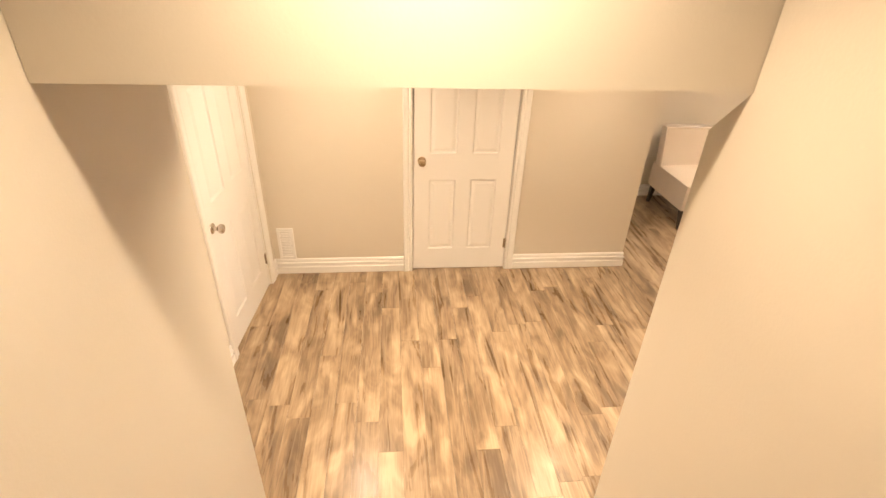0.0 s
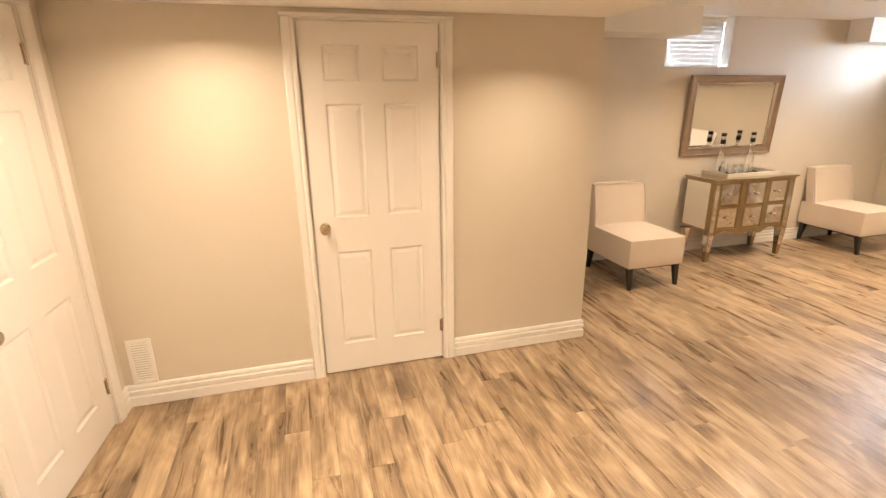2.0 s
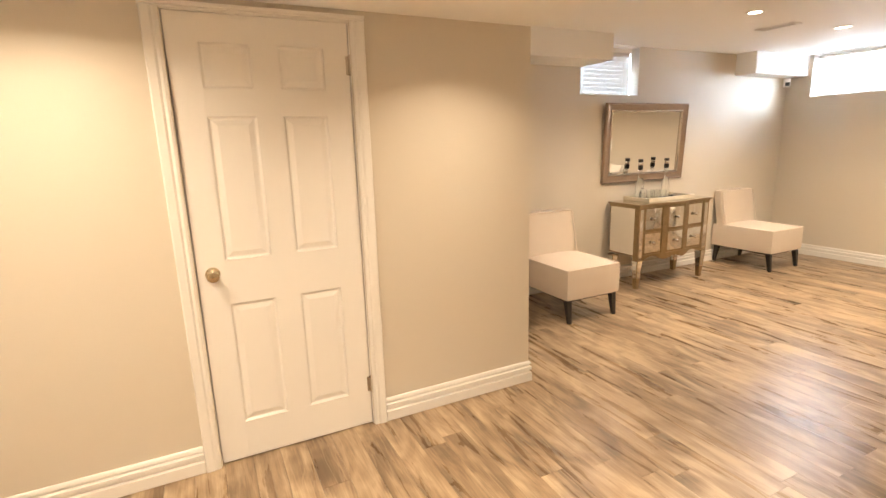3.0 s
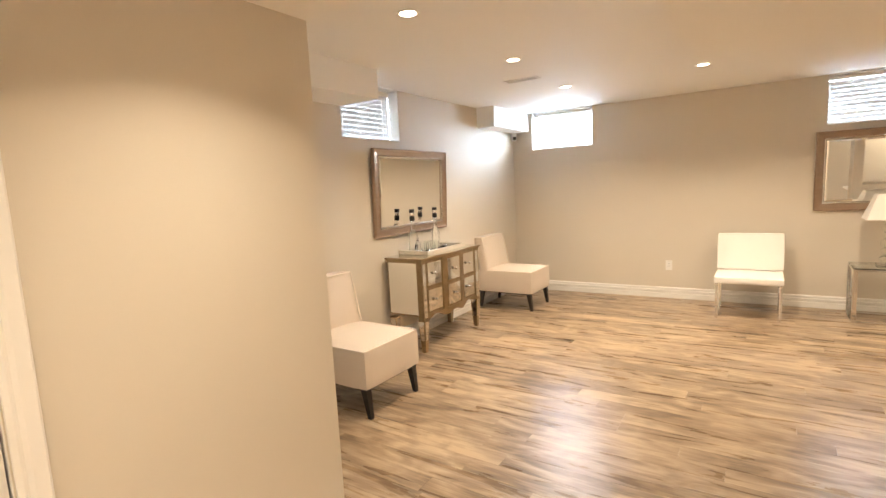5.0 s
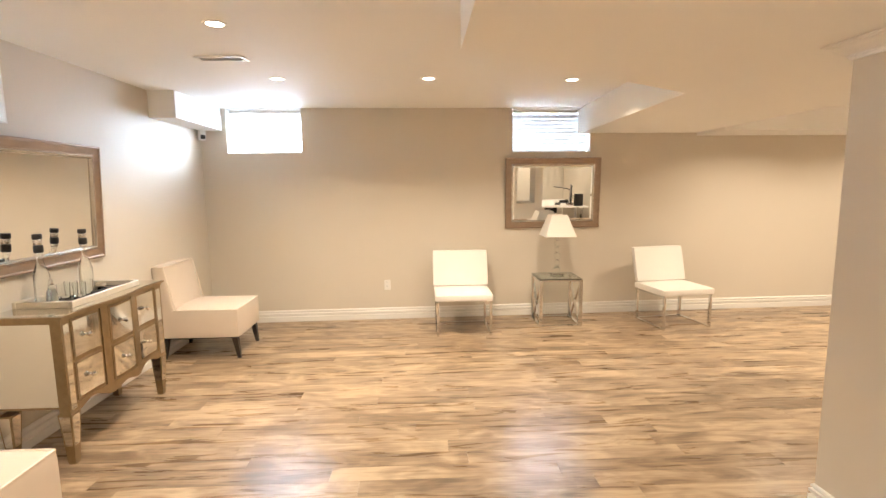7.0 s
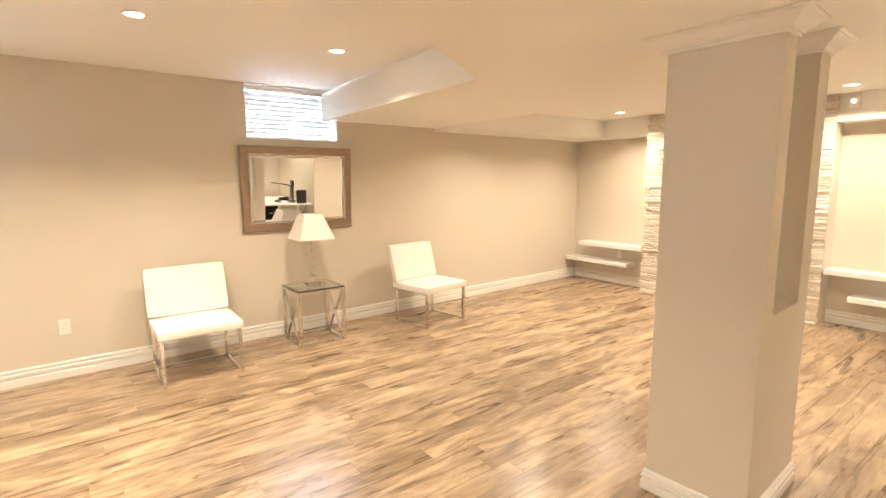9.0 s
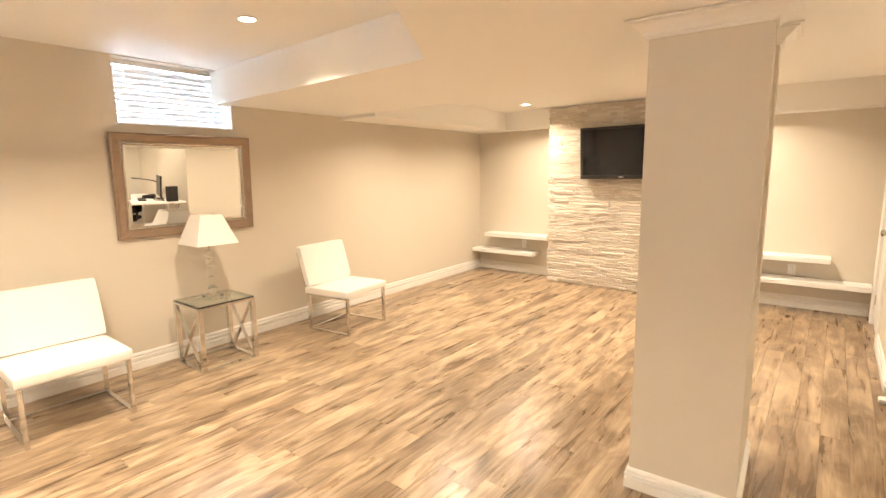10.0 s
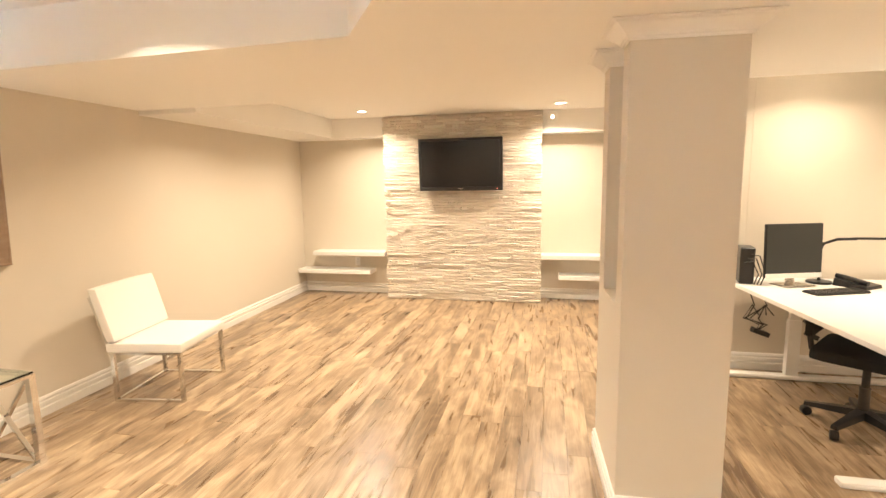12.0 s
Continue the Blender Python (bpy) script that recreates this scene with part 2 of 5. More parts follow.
SCREEN = mottled("dark_screen", (0.006, 0.006, 0.008), (0.010, 0.010, 0.012), 3, 0.08)
GREYSCREEN = mottled("matt_monitor_screen", (0.025, 0.027, 0.026), (0.035, 0.037, 0.036), 3, 0.3)
BLACKCLOTH = mottled("black_mesh_fabric", (0.008, 0.008, 0.008), (0.02, 0.02, 0.02), 60, 0.95, bump=0.5, bump_scale=300)
WHITELAM = mottled("white_laminate", (0.80, 0.79, 0.77), (0.84, 0.83, 0.81), 2, 0.3)
WHITESTEEL = mottled("white_powder_coat", (0.76, 0.75, 0.73), (0.82, 0.81, 0.79), 8, 0.45, bump=0.1, bump_scale=200)
# near-black for the shade inside vent openings and socket slots
OPENINGSHADE = mottled("opening_shade", (0.03, 0.025, 0.02), (0.05, 0.045, 0.04), 8, 0.8)
# grey-beige puts the shade between white slats into the colour
VENTPALE = mottled("shaded_white_vent", (0.40, 0.37, 0.33), (0.46, 0.43, 0.38), 8, 0.7)
TRAYSILVER = mottled("champagne_tray_rim", (0.58, 0.52, 0.42), (0.68, 0.62, 0.51), 30, 0.38, 0.35, bump=0.15, bump_scale=90)
TRAYGLASS = mottled("dark_tray_mirror", (0.06, 0.05, 0.045), (0.09, 0.08, 0.07), 10, 0.06, 0.6)
POTGLOW = glowing("lit_lamp_face", (1.0, 0.82, 0.58), 14.0)
# a glow that stands in for a red reflection on the television
REDGLINT = glowing("red_reflection_glow", (1.0, 0.08, 0.03), 3.0)
BAFFLE = mottled("white_lamp_ring", (0.80, 0.79, 0.76), (0.84, 0.83, 0.80), 9, 0.4)


def slat_material():
    m, n, l, b = material("white_blind_slat", 0.5)
    tr = n.new("ShaderNodeBsdfTranslucent")
    tr.inputs[0].default_value = (0.85, 0.86, 0.88, 1)
    t = n.new("ShaderNodeTexNoise")
    t.inputs["Scale"].default_value = 20
    mp = n.new("ShaderNodeMapRange")
    mp.inputs["To Min"].default_value, mp.inputs["To Max"].default_value = 0.70, 0.78
    l.new(t.outputs["Fac"], mp.inputs[0])
    l.new(mp.outputs[0], b.inputs["Base Color"])
    mx = n.new("ShaderNodeMixShader")
    mx.inputs[0].default_value = 0.014
    l.new(b.outputs[0], mx.inputs[1])
    l.new(tr.outputs[0], mx.inputs[2])
    l.new(mx.outputs[0], n["Material Output"].inputs[0])
    return m


SLAT = slat_material()


# ---- mesh tools ----
def box(bm, x0, y0, z0, x1, y1, z1, bevel=0.0, seg=1):
    """A box between two corners, with rounded edges if asked."""
    vs = [bm.verts.new(p) for p in ((x0, y0, z0), (x1, y0, z0), (x1, y1, z0), (x0, y1, z0), (x0, y0, z1), (x1, y0, z1), (x1, y1, z1), (x0, y1, z1))]
    fs = [bm.faces.new([vs[i] for i in q]) for q in ((3, 2, 1, 0), (4, 5, 6, 7), (0, 1, 5, 4), (1, 2, 6, 5), (2, 3, 7, 6), (3, 0, 4, 7))]
    if bevel:
        es = list({e for f in fs for e in f.edges})
        bmesh.ops.bevel(bm, geom=es, offset=bevel, segments=seg, affect="EDGES", profile=0.5)
    return vs


def hull(bm, low, high):
    """A solid between two rings of as many points."""
    a, b = [bm.verts.new(p) for p in low], [bm.verts.new(p) for p in high]
    k = len(a)
    for i in range(k):
        bm.faces.new((a[i], a[(i + 1) % k], b[(i + 1) % k], b[i]))
    bm.faces.new(a[::-1])
    bm.faces.new(b)


def ring(x, y, z, r, k=20):
    return [(x + r * math.cos(2 * math.pi * i / k), y + r * math.sin(2 * math.pi * i / k), z) for i in range(k)]


def lathe(bm, profile, k=24, at=(0, 0, 0)):
    """Turns (radius, height) pairs round an upright axis."""
    rows = [[bm.verts.new(p) for p in ring(at[0], at[1], at[2] + z, max(r, 1e-4), k)] for r, z in profile]
    for a, b in zip(rows, rows[1:]):
        for i in range(k):
            bm.faces.new((a[i], a[(i + 1) % k], b[(i + 1) % k], b[i]))
    bm.faces.new(rows[0][::-1])
    bm.faces.new(rows[-1])


def bar(bm, p, q, w, h=None, up=(0, 0, 1)):
    """A bar of rectangular section w by h from p to q."""
    p, q = Vector(p), Vector(q)
    d = (q - p).normalized()
    u = Vector(up) if abs(d.dot(Vector(up))) < 0.95 else Vector((1, 0, 0))
    s = d.cross(u).normalized() * (w / 2)
    t = s.normalized().cross(d).normalized() * ((h or w) / 2)
    hull(bm, [p - s - t, p + s - t, p + s + t, p - s + t], [q - s - t, q + s - t, q + s + t, q - s + t])


def tube(bm, points, r, k=8):
    """A round tube along points."""
    pts = [Vector(p) for p in points]
    rows = []
    for i, p in enumerate(pts):
        d = (pts[min(i + 1, len(pts) - 1)] - pts[max(i - 1, 0)]).normalized()
        u = Vector((0, 0, 1)) if abs(d.z) < 0.9 else Vector((1, 0, 0))
        s = d.cross(u).normalized()
        t = s.cross(d).normalized()
        rows.append([bm.verts.new(p + r * (math.cos(2 * math.pi * j / k) * s + math.sin(2 * math.pi * j / k) * t)) for j in range(k)])
    for a, b in zip(rows, rows[1:]):
        for j in range(k):
            bm.faces.new((a[j], a[(j + 1) % k], b[(j + 1) % k], b[j]))
    bm.faces.new(rows[0][::-1])
    bm.faces.new(rows[-1])


def link(name, bm, mat, smooth=False):
    bmesh.ops.recalc_face_normals(bm, faces=bm.faces)
    me = bpy.data.meshes.new(name)
    bm.to_mesh(me)
    bm.free()
    me.materials.append(mat)
    if smooth:
        me.shade_smooth()
        me.set_sharp_from_angle(angle=radians(38))
    return new(name, me)


def part(name, bm, mat, parent, label="", smooth=False):
    ob = link(name, bm, mat, smooth)
    ob.parent = parent
    if label:
        tagged(ob, label)
    return ob


def thing(name, label, category, m=None, group=""):
    ob = new(name)
    ob.empty_display_size = 0.1
    if m is not None:
        ob.matrix_world = m
    return tagged(ob, label, category, group)


def structure(name, bm, mat, label, category, smooth=False):
    return tagged(link(name, bm, mat, smooth), label, category, kind="structure")


def solid(name, mat, label, category, *boxes):
    bm = bmesh.new()
    for b in boxes:
        box(bm, *b)
    return structure(name, bm, mat, label, category)


# the long east wall runs a little off square: a frame with u along it from its north end southward, v out into the room
LEFT = pose(0.14, 4.2, 0, 0, 0, 86)       # the hall's left wall, along its own x
EAST = pose(7.885, 5.65, 0, 0, 0, -90 + 1.5)


def east(u, v, z, turn=0):
    return EAST @ pose(u, -v, z, 0, 0, turn)


def wall_grid(bm, us, zs, holes, t0, t1):
    """A wall panel of thickness t0..t1 in (u, t, z) with rectangular holes (u0, z0, u1, z1) that go through."""
    us = sorted({*us, *(h[0] for h in holes), *(h[2] for h in holes)})
    zs = sorted({*zs, *(h[1] for h in holes), *(h[3] for h in holes)})

    def solid_at(i, j):
        if not (0 <= i < len(us) - 1 and 0 <= j < len(zs) - 1):
            return False
        cu, cz = (us[i] + us[i + 1]) / 2, (zs[j] + zs[j + 1]) / 2
        return not any(h[0] < cu < h[2] and h[1] < cz < h[3] for h in holes)

    vs = {}

    def v(i, k, j):
        if (i, k, j) not in vs:
            vs[i, k, j] = bm.verts.new((us[i], (t0, t1)[k], zs[j]))
        return vs[i, k, j]

    for i in range(len(us) - 1):
        for j in range(len(zs) - 1):
            if not solid_at(i, j):
                continue
            bm.faces.new((v(i, 0, j), v(i + 1, 0, j), v(i + 1, 0, j + 1), v(i, 0, j + 1)))
            bm.faces.new((v(i, 1, j), v(i, 1, j + 1), v(i + 1, 1, j + 1), v(i + 1, 1, j)))
            if not solid_at(i - 1, j):
                bm.faces.new((v(i, 0, j), v(i, 0, j + 1), v(i, 1, j + 1), v(i, 1, j)))
            if not solid_at(i + 1, j):
                bm.faces.new((v(i + 1, 0, j), v(i + 1, 1, j), v(i + 1, 1, j + 1), v(i + 1, 0, j + 1)))
            if not solid_at(i, j - 1):
                bm.faces.new((v(i, 0, j), v(i, 1, j), v(i + 1, 1, j), v(i + 1, 0, j)))
            if not solid_at(i, j + 1):
                bm.faces.new((v(i, 0, j + 1), v(i + 1, 0, j + 1), v(i + 1, 1, j + 1), v(i, 1, j + 1)))


# ---- the large structure ----
# walls
bm = bmesh.new()
wall_grid(bm, (-0.05, 3.0), (0, LOW + 0.06), [(1.225, 0, 1.985, 2.045)], 4.2, 4.32)
structure("wall_hall", bm, WALL, "greige painted hall wall with a white door", "wall")
solid("wall_closet_side", WALL, "greige painted side wall of the closet", "wall", (2.88, 4.321, 0, 3.0, 5.65, 2.42))
bm = bmesh.new()
wall_grid(bm, (2.88, 8.3), (0, 2.42), [(4.625, 1.895, 5.39, 2.363)], 5.65, 5.97)
structure("wall_north", bm, WALL, "greige painted basement wall with a high window", "wall")
bm = bmesh.new()
wall_grid(bm, (0.0, 8.42), (0, 2.42), [(0.27, 1.885, 1.07, 2.363), (3.388, 1.877, 4.29, 2.363)], 0.0, 0.32)
w = structure("wall_east", bm, WALL, "greige painted basement wall with two high windows", "wall")
w.matrix_world = EAST
solid("wall_tv", WALL, "greige painted end wall behind the stone chimney breast", "wall", (3.3, -2.77, 0, 8.4, -2.62, 2.42))
bm = bmesh.new()
wall_grid(bm, (-2.62, -0.5), (0, 2.42), [(-2.36, 0, -1.60, 2.045)], 0.0, 0.12)
w = structure("wall_office_side", bm, WALL, "greige painted wall with a white door", "wall")
w.matrix_world = pose(3.45, 0, 0, 0, 0, 90)
solid("wall_office_back", WALL, "greige painted office wall", "wall", (1.721, -0.62, 0, 3.329, -0.5, 2.42))
bm = bmesh.new()
side = [(-0.62, 0), (1.553, 0), (1.553, 1.975), (1.48, 2.051), (1.48, 3.0), (-0.62, 3.0)]
hull(bm, [(1.606, y, z) for y, z in side], [(1.72, y, z) for y, z in side])
bmesh.ops.triangulate(bm, faces=[f for f in bm.faces if len(f.verts) > 4])
structure("wall_stair_right", bm, WALL, "beige painted stair wall with a clipped top corner", "wall")
solid("wall_stair_left", WALL, "beige painted stair wall", "wall", (-0.14, -0.62, 0, 0.64, 1.85, 3.0))
solid("wall_stair_back", WALL, "beige painted wall at the head of the stairs", "wall", (0.641, -0.74, 0, 1.605, -0.621, 3.0))
bm = bmesh.new()
wall_grid(bm, (-2.45, -0.001), (0, LOW + 0.06), [(-0.935, 0, -0.155, 2.045)], 0.0, 0.12)
w = structure("wall_hall_left", bm, WALL, "greige painted hall wall with a white door and vents", "wall")
w.matrix_world = LEFT


def slab(name, poly, z0, z1, mat, label):
    bm = bmesh.new()
    hull(bm, [(x, y, z0) for x, y in poly], [(x, y, z1) for x, y in poly])
    bmesh.ops.triangulate(bm, faces=[f for f in bm.faces if len(f.verts) > 4])
    return structure(name, bm, mat, label, "ceiling")


# ceilings: a high one over the lounge, a low one through the middle, a raised one before the television wall
slab("ceiling_lounge", [(2.9, 1.2), (8.3, 1.2), (8.3, 5.9), (2.9, 5.9)], HIGH, HIGH + 0.1, CEIL, "white high ceiling over the lounge")
slab("ceiling_low_hall", [(-0.14, 1.70), (1.60, 1.70), (1.721, 1.64), (3.0, 1.64), (3.0, 4.199), (-0.14, 4.199)], LOW, LOW + 0.9, CEIL, "white low hall ceiling")
slab("ceiling_stair_beam", [(0.641, 1.478), (1.719, 1.482), (1.719, 1.699), (0.641, 1.699)], 2.051, 2.95, WALL, "beige painted beam over the foot of the stairs")
slab("ceiling_low_middle", [(3.001, 0.12), (8.1, 0.12), (8.1, 1.48), (5.60, 1.575), (4.585, 3.112), (3.001, 3.11)], LOW, HIGH + 0.05, CEIL, "white low ceiling soffit through the middle")
slab("ceiling_low_office", [(1.721, 0.12), (3.0, 0.12), (3.0, 1.639), (1.721, 1.639)], LOW, HIGH + 0.05, CEIL, "white low ceiling beside the office")
slab("ceiling_tv", [(1.72, -2.7), (8.3, -2.7), (8.3, 0.119), (1.72, 0.119)], TVC, TVC + 0.1, CEIL, "white raised ceiling before the television wall")
slab("ceiling_tv_side", [(7.5, -2.38), (8.2, -2.38), (8.2, 0.119), (7.5, 0.119)], LOW - 0.035, TVC, CEIL, "white soffit along the east wall")
slab("ceiling_tv_left", [(6.83, -2.62), (8.2, -2.62), (8.2, -2.381), (6.83, -2.381)], LOW - 0.04, TVC, CEIL, "white bulkhead beside the stone")
slab("ceiling_tv_right", [(3.45, -2.62), (4.89, -2.62), (4.89, -2.381), (3.45, -2.381)], LOW - 0.06, TVC, CEIL, "white bulkhead beside the stone")
slab("ceiling_stair", [(0.5, -0.7), (1.65, -0.7), (1.65, 1.478), (0.5, 1.477)], 2.64, 2.74, CEIL, "white stair ceiling")
slab("ceiling_bulkhead_closet", [(3.001, 5.25), (4.64, 5.25), (4.64, 5.649), (3.001, 5.649)], 2.145, HIGH, CEIL, "white bulkhead along the wall over the chair")
slab("ceiling_bulkhead_corner", [(6.89, 5.42), (7.9, 5.42), (7.9, 5.649), (6.89, 5.649)], 2.13, HIGH, CEIL, "white bulkhead in the corner")

# stairs that the walk comes down
for i in range(5):
    solid("stair_step_%d" % (i + 1), FLOOR, "brown wooden stair step between beige walls", "stairs", (0.642, -0.61, 0.18 * i + (0.001 if i else 0), 1.604, 1.60 - 0.23 * (i + 1), 0.18 * (i + 1)))

# the half wall with two posts
bm = bmesh.new()
box(bm, 4.045, 0.86, 0, 4.48, 1.455, 0.93)
box(bm, 4.045, 1.335, 0.93, 4.48, 1.455, LOW - 0.001)
box(bm, 4.045, 0.86, 0.93, 4.48, 1.00, LOW - 0.001)
SKEW = pose(4.27, 1.44, 0, 0, 0, 3) @ pose(-4.27, -1.44, 0)      # the half wall stands slightly out of square
structure("column_half_wall", bm, WALL, "greige painted column with an opening over a half wall", "column").matrix_world = SKEW


def sweep_room(bm, path, profile, closed=False):
    """A moulding: profile (out, up) pairs swept along a plan path that keeps the room on its left."""
    k = len(path)
    rows = []
    for i, (x, y) in enumerate(path):
        def way(a, b):
            d = Vector((path[b][0] - path[a][0], path[b][1] - path[a][1]))
            return d.normalized()
        if closed:
            d0, d1 = way(i - 1, i), way(i, (i + 1) % k)
        else:
            d0 = way(max(i - 1, 0), max(i, 1))
            d1 = way(min(i, k - 2), min(i + 1, k - 1))
        n0, n1 = Vector((-d0.y, d0.x)), Vector((-d1.y, d1.x))
        m = (n0 + n1) / max(0.3, 1 + n0.dot(n1))
        rows.append([bm.verts.new((x + m.x * o, y + m.y * o, z)) for o, z in profile])
    n = len(profile)
    for i in range(k if closed else k - 1):
        a, b = rows[i], rows[(i + 1) % k]
        for j in range(n):
            bm.faces.new((a[j], b[j], b[(j + 1) % n], a[(j + 1) % n]))
    if not closed:
        bm.faces.new(rows[0])
        bm.faces.new(rows[-1][::-1])


BASE = [(0, 0.003), (0.017, 0.003), (0.017, 0.058), (0.006, 0.063), (0.006, 0.073), (0.016, 0.078), (0.016, 0.097), (0.005, 0.102), (0.005, 0.111), (0.013, 0.116), (0.009, 0.128), (0.004, 0.134), (0, 0.134)]


def baseboard(*path):
    bm = bmesh.new()
    sweep_room(bm, path, BASE)
    return structure("baseboard", bm, TRIM, "white moulded baseboard along the wall", "baseboard")


def e2(u):
    p = east(u, 0, 0).translation
    return (p.x, p.y)


def l2(u):
    p = (LEFT @ pose(u, 0, 0)).translation
    return (p.x, p.y)


baseboard((3.0, 5.648), (3.0, 4.2), (2.056, 4.2))
baseboard((1.154, 4.2), (0.14, 4.2), l2(-0.08))
baseboard(l2(-1.008), l2(-2.34), (0.64, 1.85), (0.64, 1.38))
baseboard(e2(0.02), (3.02, 5.65))
baseboard(e2(8.26), e2(0.02))
baseboard((6.84, -2.62), (8.09, -2.62))
baseboard((3.47, -2.62), (4.88, -2.62))
baseboard((1.74, -0.5), (3.45, -0.5), (3.45, -1.53))
baseboard((1.606, 1.38), (1.606, 1.553), (1.72, 1.553), (1.72, -0.48))
bm = bmesh.new()
sweep_room(bm, [(4.045, 0.86), (4.045, 1.455), (4.48, 1.455), (4.48, 0.86)], [(o, z * 0.75 + 0.001) for o, z in BASE], True)
structure("baseboard", bm, TRIM, "white moulded baseboard round the column", "baseboard").matrix_world = SKEW
CROWN = [(0, -0.070), (0.010, -0.070), (0.012, -0.060), (0.018, -0.058), (0.020, -0.050), (0.040, -0.034), (0.056, -0.018), (0.066, -0.014), (0.068, -0.008), (0.082, -0.006), (0.082, -0.002), (0, -0.002)]
for y0, y1 in ((1.335, 1.455), (0.86, 1.0)):
    bm = bmesh.new()
    sweep_room(bm, [(4.045, y0), (4.045, y1), (4.48, y1), (4.48, y0)], [(o, LOW + z) for o, z in CROWN], True)
    structure("crown_trim", bm, TRIM, "white crown moulding round the column head", "trim").matrix_world = SKEW


# ---- doors ----
def panel_door(name, m, w, label, knob_low=True, knob_mat=None, kz=0.94):
    """A six-panel door in its casing: local x along the wall, -y into the room, the wall's face at y = 0."""
    h = 2.03
    d = tagged(new(name), label, "door", kind="structure")
    d.matrix_world = m
    t0, t1 = 0.012, 0.047
    bm = bmesh.new()
    g = 0.004
    box(bm, g, t0 + 0.009, 0.008, w - g, t1, h)
    st = 0.121
    mid = st - 0.008
    pw = (w - 2 * st - mid) / 2
    rows = ((0.195, 0.79), (0.995, 1.62), (1.735, 1.915))
    box(bm, g, t0, 0.008, st, t0 + 0.0088, h)
    box(bm, w - st, t0, 0.008, w - g, t0 + 0.0088, h)
    zs = [0.008] + [z for r in rows for z in r] + [h]
    for z0, z1 in zip(zs[::2], zs[1::2]):
        box(bm, st + 0.0002, t0, z0, w - st - 0.0002, t0 + 0.0088, z1)
    for z0, z1 in rows:
        box(bm, st + pw, t0, z0 + 0.0002, st + pw + mid, t0 + 0.0088, z1 - 0.0002)
    part("leaf", bm, DOORM, d)
    for z0, z1 in rows:
        for x0 in (st, st + mid + pw):
            bm = bmesh.new()
            x1 = x0 + pw

            def inset(k, y):
                return [(x0 + k, y, z0 + k), (x1 - k, y, z0 + k), (x1 - k, y, z1 - k), (x0 + k, y, z1 - k)]
            rs = [inset(0.001, t0 + 0.001), inset(0.010, t0 + 0.0075), inset(0.016, t0 + 0.0075), inset(0.038, t0 + 0.0015)]
            vr = [[bm.verts.new(p) for p in r] for r in rs]
            for a, b in zip(vr, vr[1:]):
                for i in range(4):
                    bm.faces.new((a[i], a[(i + 1) % 4], b[(i + 1) % 4], b[i]))
            bm.faces.new(vr[-1])
            part("panel", bm, DOORM, d)
    # jamb and casing
    bm = bmesh.new()
    box(bm, -0.013, 0.002, 0, -0.001, 0.118, h + 0.012)
    box(bm, w + 0.001, 0.002, 0, w + 0.013, 0.118, h + 0.012)
    box(bm, -0.001, 0.002, h + 0.002, w + 0.001, 0.118, h + 0.012)
    box(bm, 0.0, 0.049, 0, 0.014, 0.062, h)
    box(bm, w - 0.014, 0.049, 0, w, 0.062, h)
    part("jamb", bm, TRIM, d)
    prof = ((0.006, -0.001), (0.006, -0.012), (0.018, -0.016), (0.028, -0.012), (0.038, -0.018), (0.066, -0.020), (0.072, -0.014), (0.072, -0.001))
    for side in (-1, 1):
        bm = bmesh.new()
        x = 0.0 if side < 0 else w
        hull(bm, [(x + side * a, b, 0.0) for a, b in prof], [(x + side * a, b, h + 0.006) for a, b in prof])
        part("casing", bm, TRIM, d)
    bm = bmesh.new()
    hull(bm, [(-0.074, b, h + 0.002 + a * 0.42) for a, b in prof], [(w + 0.074, b, h + 0.002 + a * 0.42) for a, b in prof])
    part("head_casing", bm, TRIM, d)
    # knob, latch and hinges
    kx = 0.065 if knob_low else w - 0.065
    bm = bmesh.new()
    lathe(bm, [(0.031, 0.0), (0.031, 0.004), (0.026, 0.008), (0.012, 0.011), (0.011, 0.030), (0.020, 0.036), (0.027, 0.046), (0.028, 0.054), (0.024, 0.064), (0.012, 0.069)], 24)
    bmesh.ops.rotate(bm, verts=bm.verts, cent=(0, 0, 0), matrix=Matrix.Rotation(radians(90), 3, "X"))
    bmesh.ops.translate(bm, verts=bm.verts, vec=(kx, t0, kz))
    part("knob", bm, knob_mat or NICKEL, d, "round metal door knob", True)
    hx = w - 0.001 if knob_low else 0.001
    for z in (0.19, 1.80):
        bm = bmesh.new()
        lathe(bm, [(0.006, 0), (0.006, 0.09), (0.004, 0.094)], 10, (hx, t0 - 0.003, z))
        box(bm, hx - 0.018, t0 - 0.0015, z + 0.004, hx + 0.006, t0 + 0.001, z + 0.086)
        part("hinge", bm, NICKEL, d, "", True)
    return d


panel_door("door_1", pose(1.228, 4.2, 0), 0.754, "closed white six-panel door with a brass knob", True, BRASS)
panel_door("door_2", LEFT @ pose(-0.932, 0, 0), 0.774, "closed white six-panel door with a nickel knob", True, None, 0.865)
panel_door("door_3", pose(3.45, -2.357, 0, 0, 0, 90), 0.754, "closed white six-panel door by the office", False)
# added sheets whose dark colour stands for unlit rooms behind the doors
bm = bmesh.new()
box(bm, 1.2, 4.34, 0, 2.0, 4.36, 2.1)
box(bm, -0.10, 3.15, 0, -0.09, 4.15, 2.1)
box(bm, 3.28, -2.5, 0, 3.30, -1.5, 2.1)
structure("door_shade_sheets", bm, UNDER_AND_SHADE, "added dark sheets in place of the unlit space behind the doors", "wall")


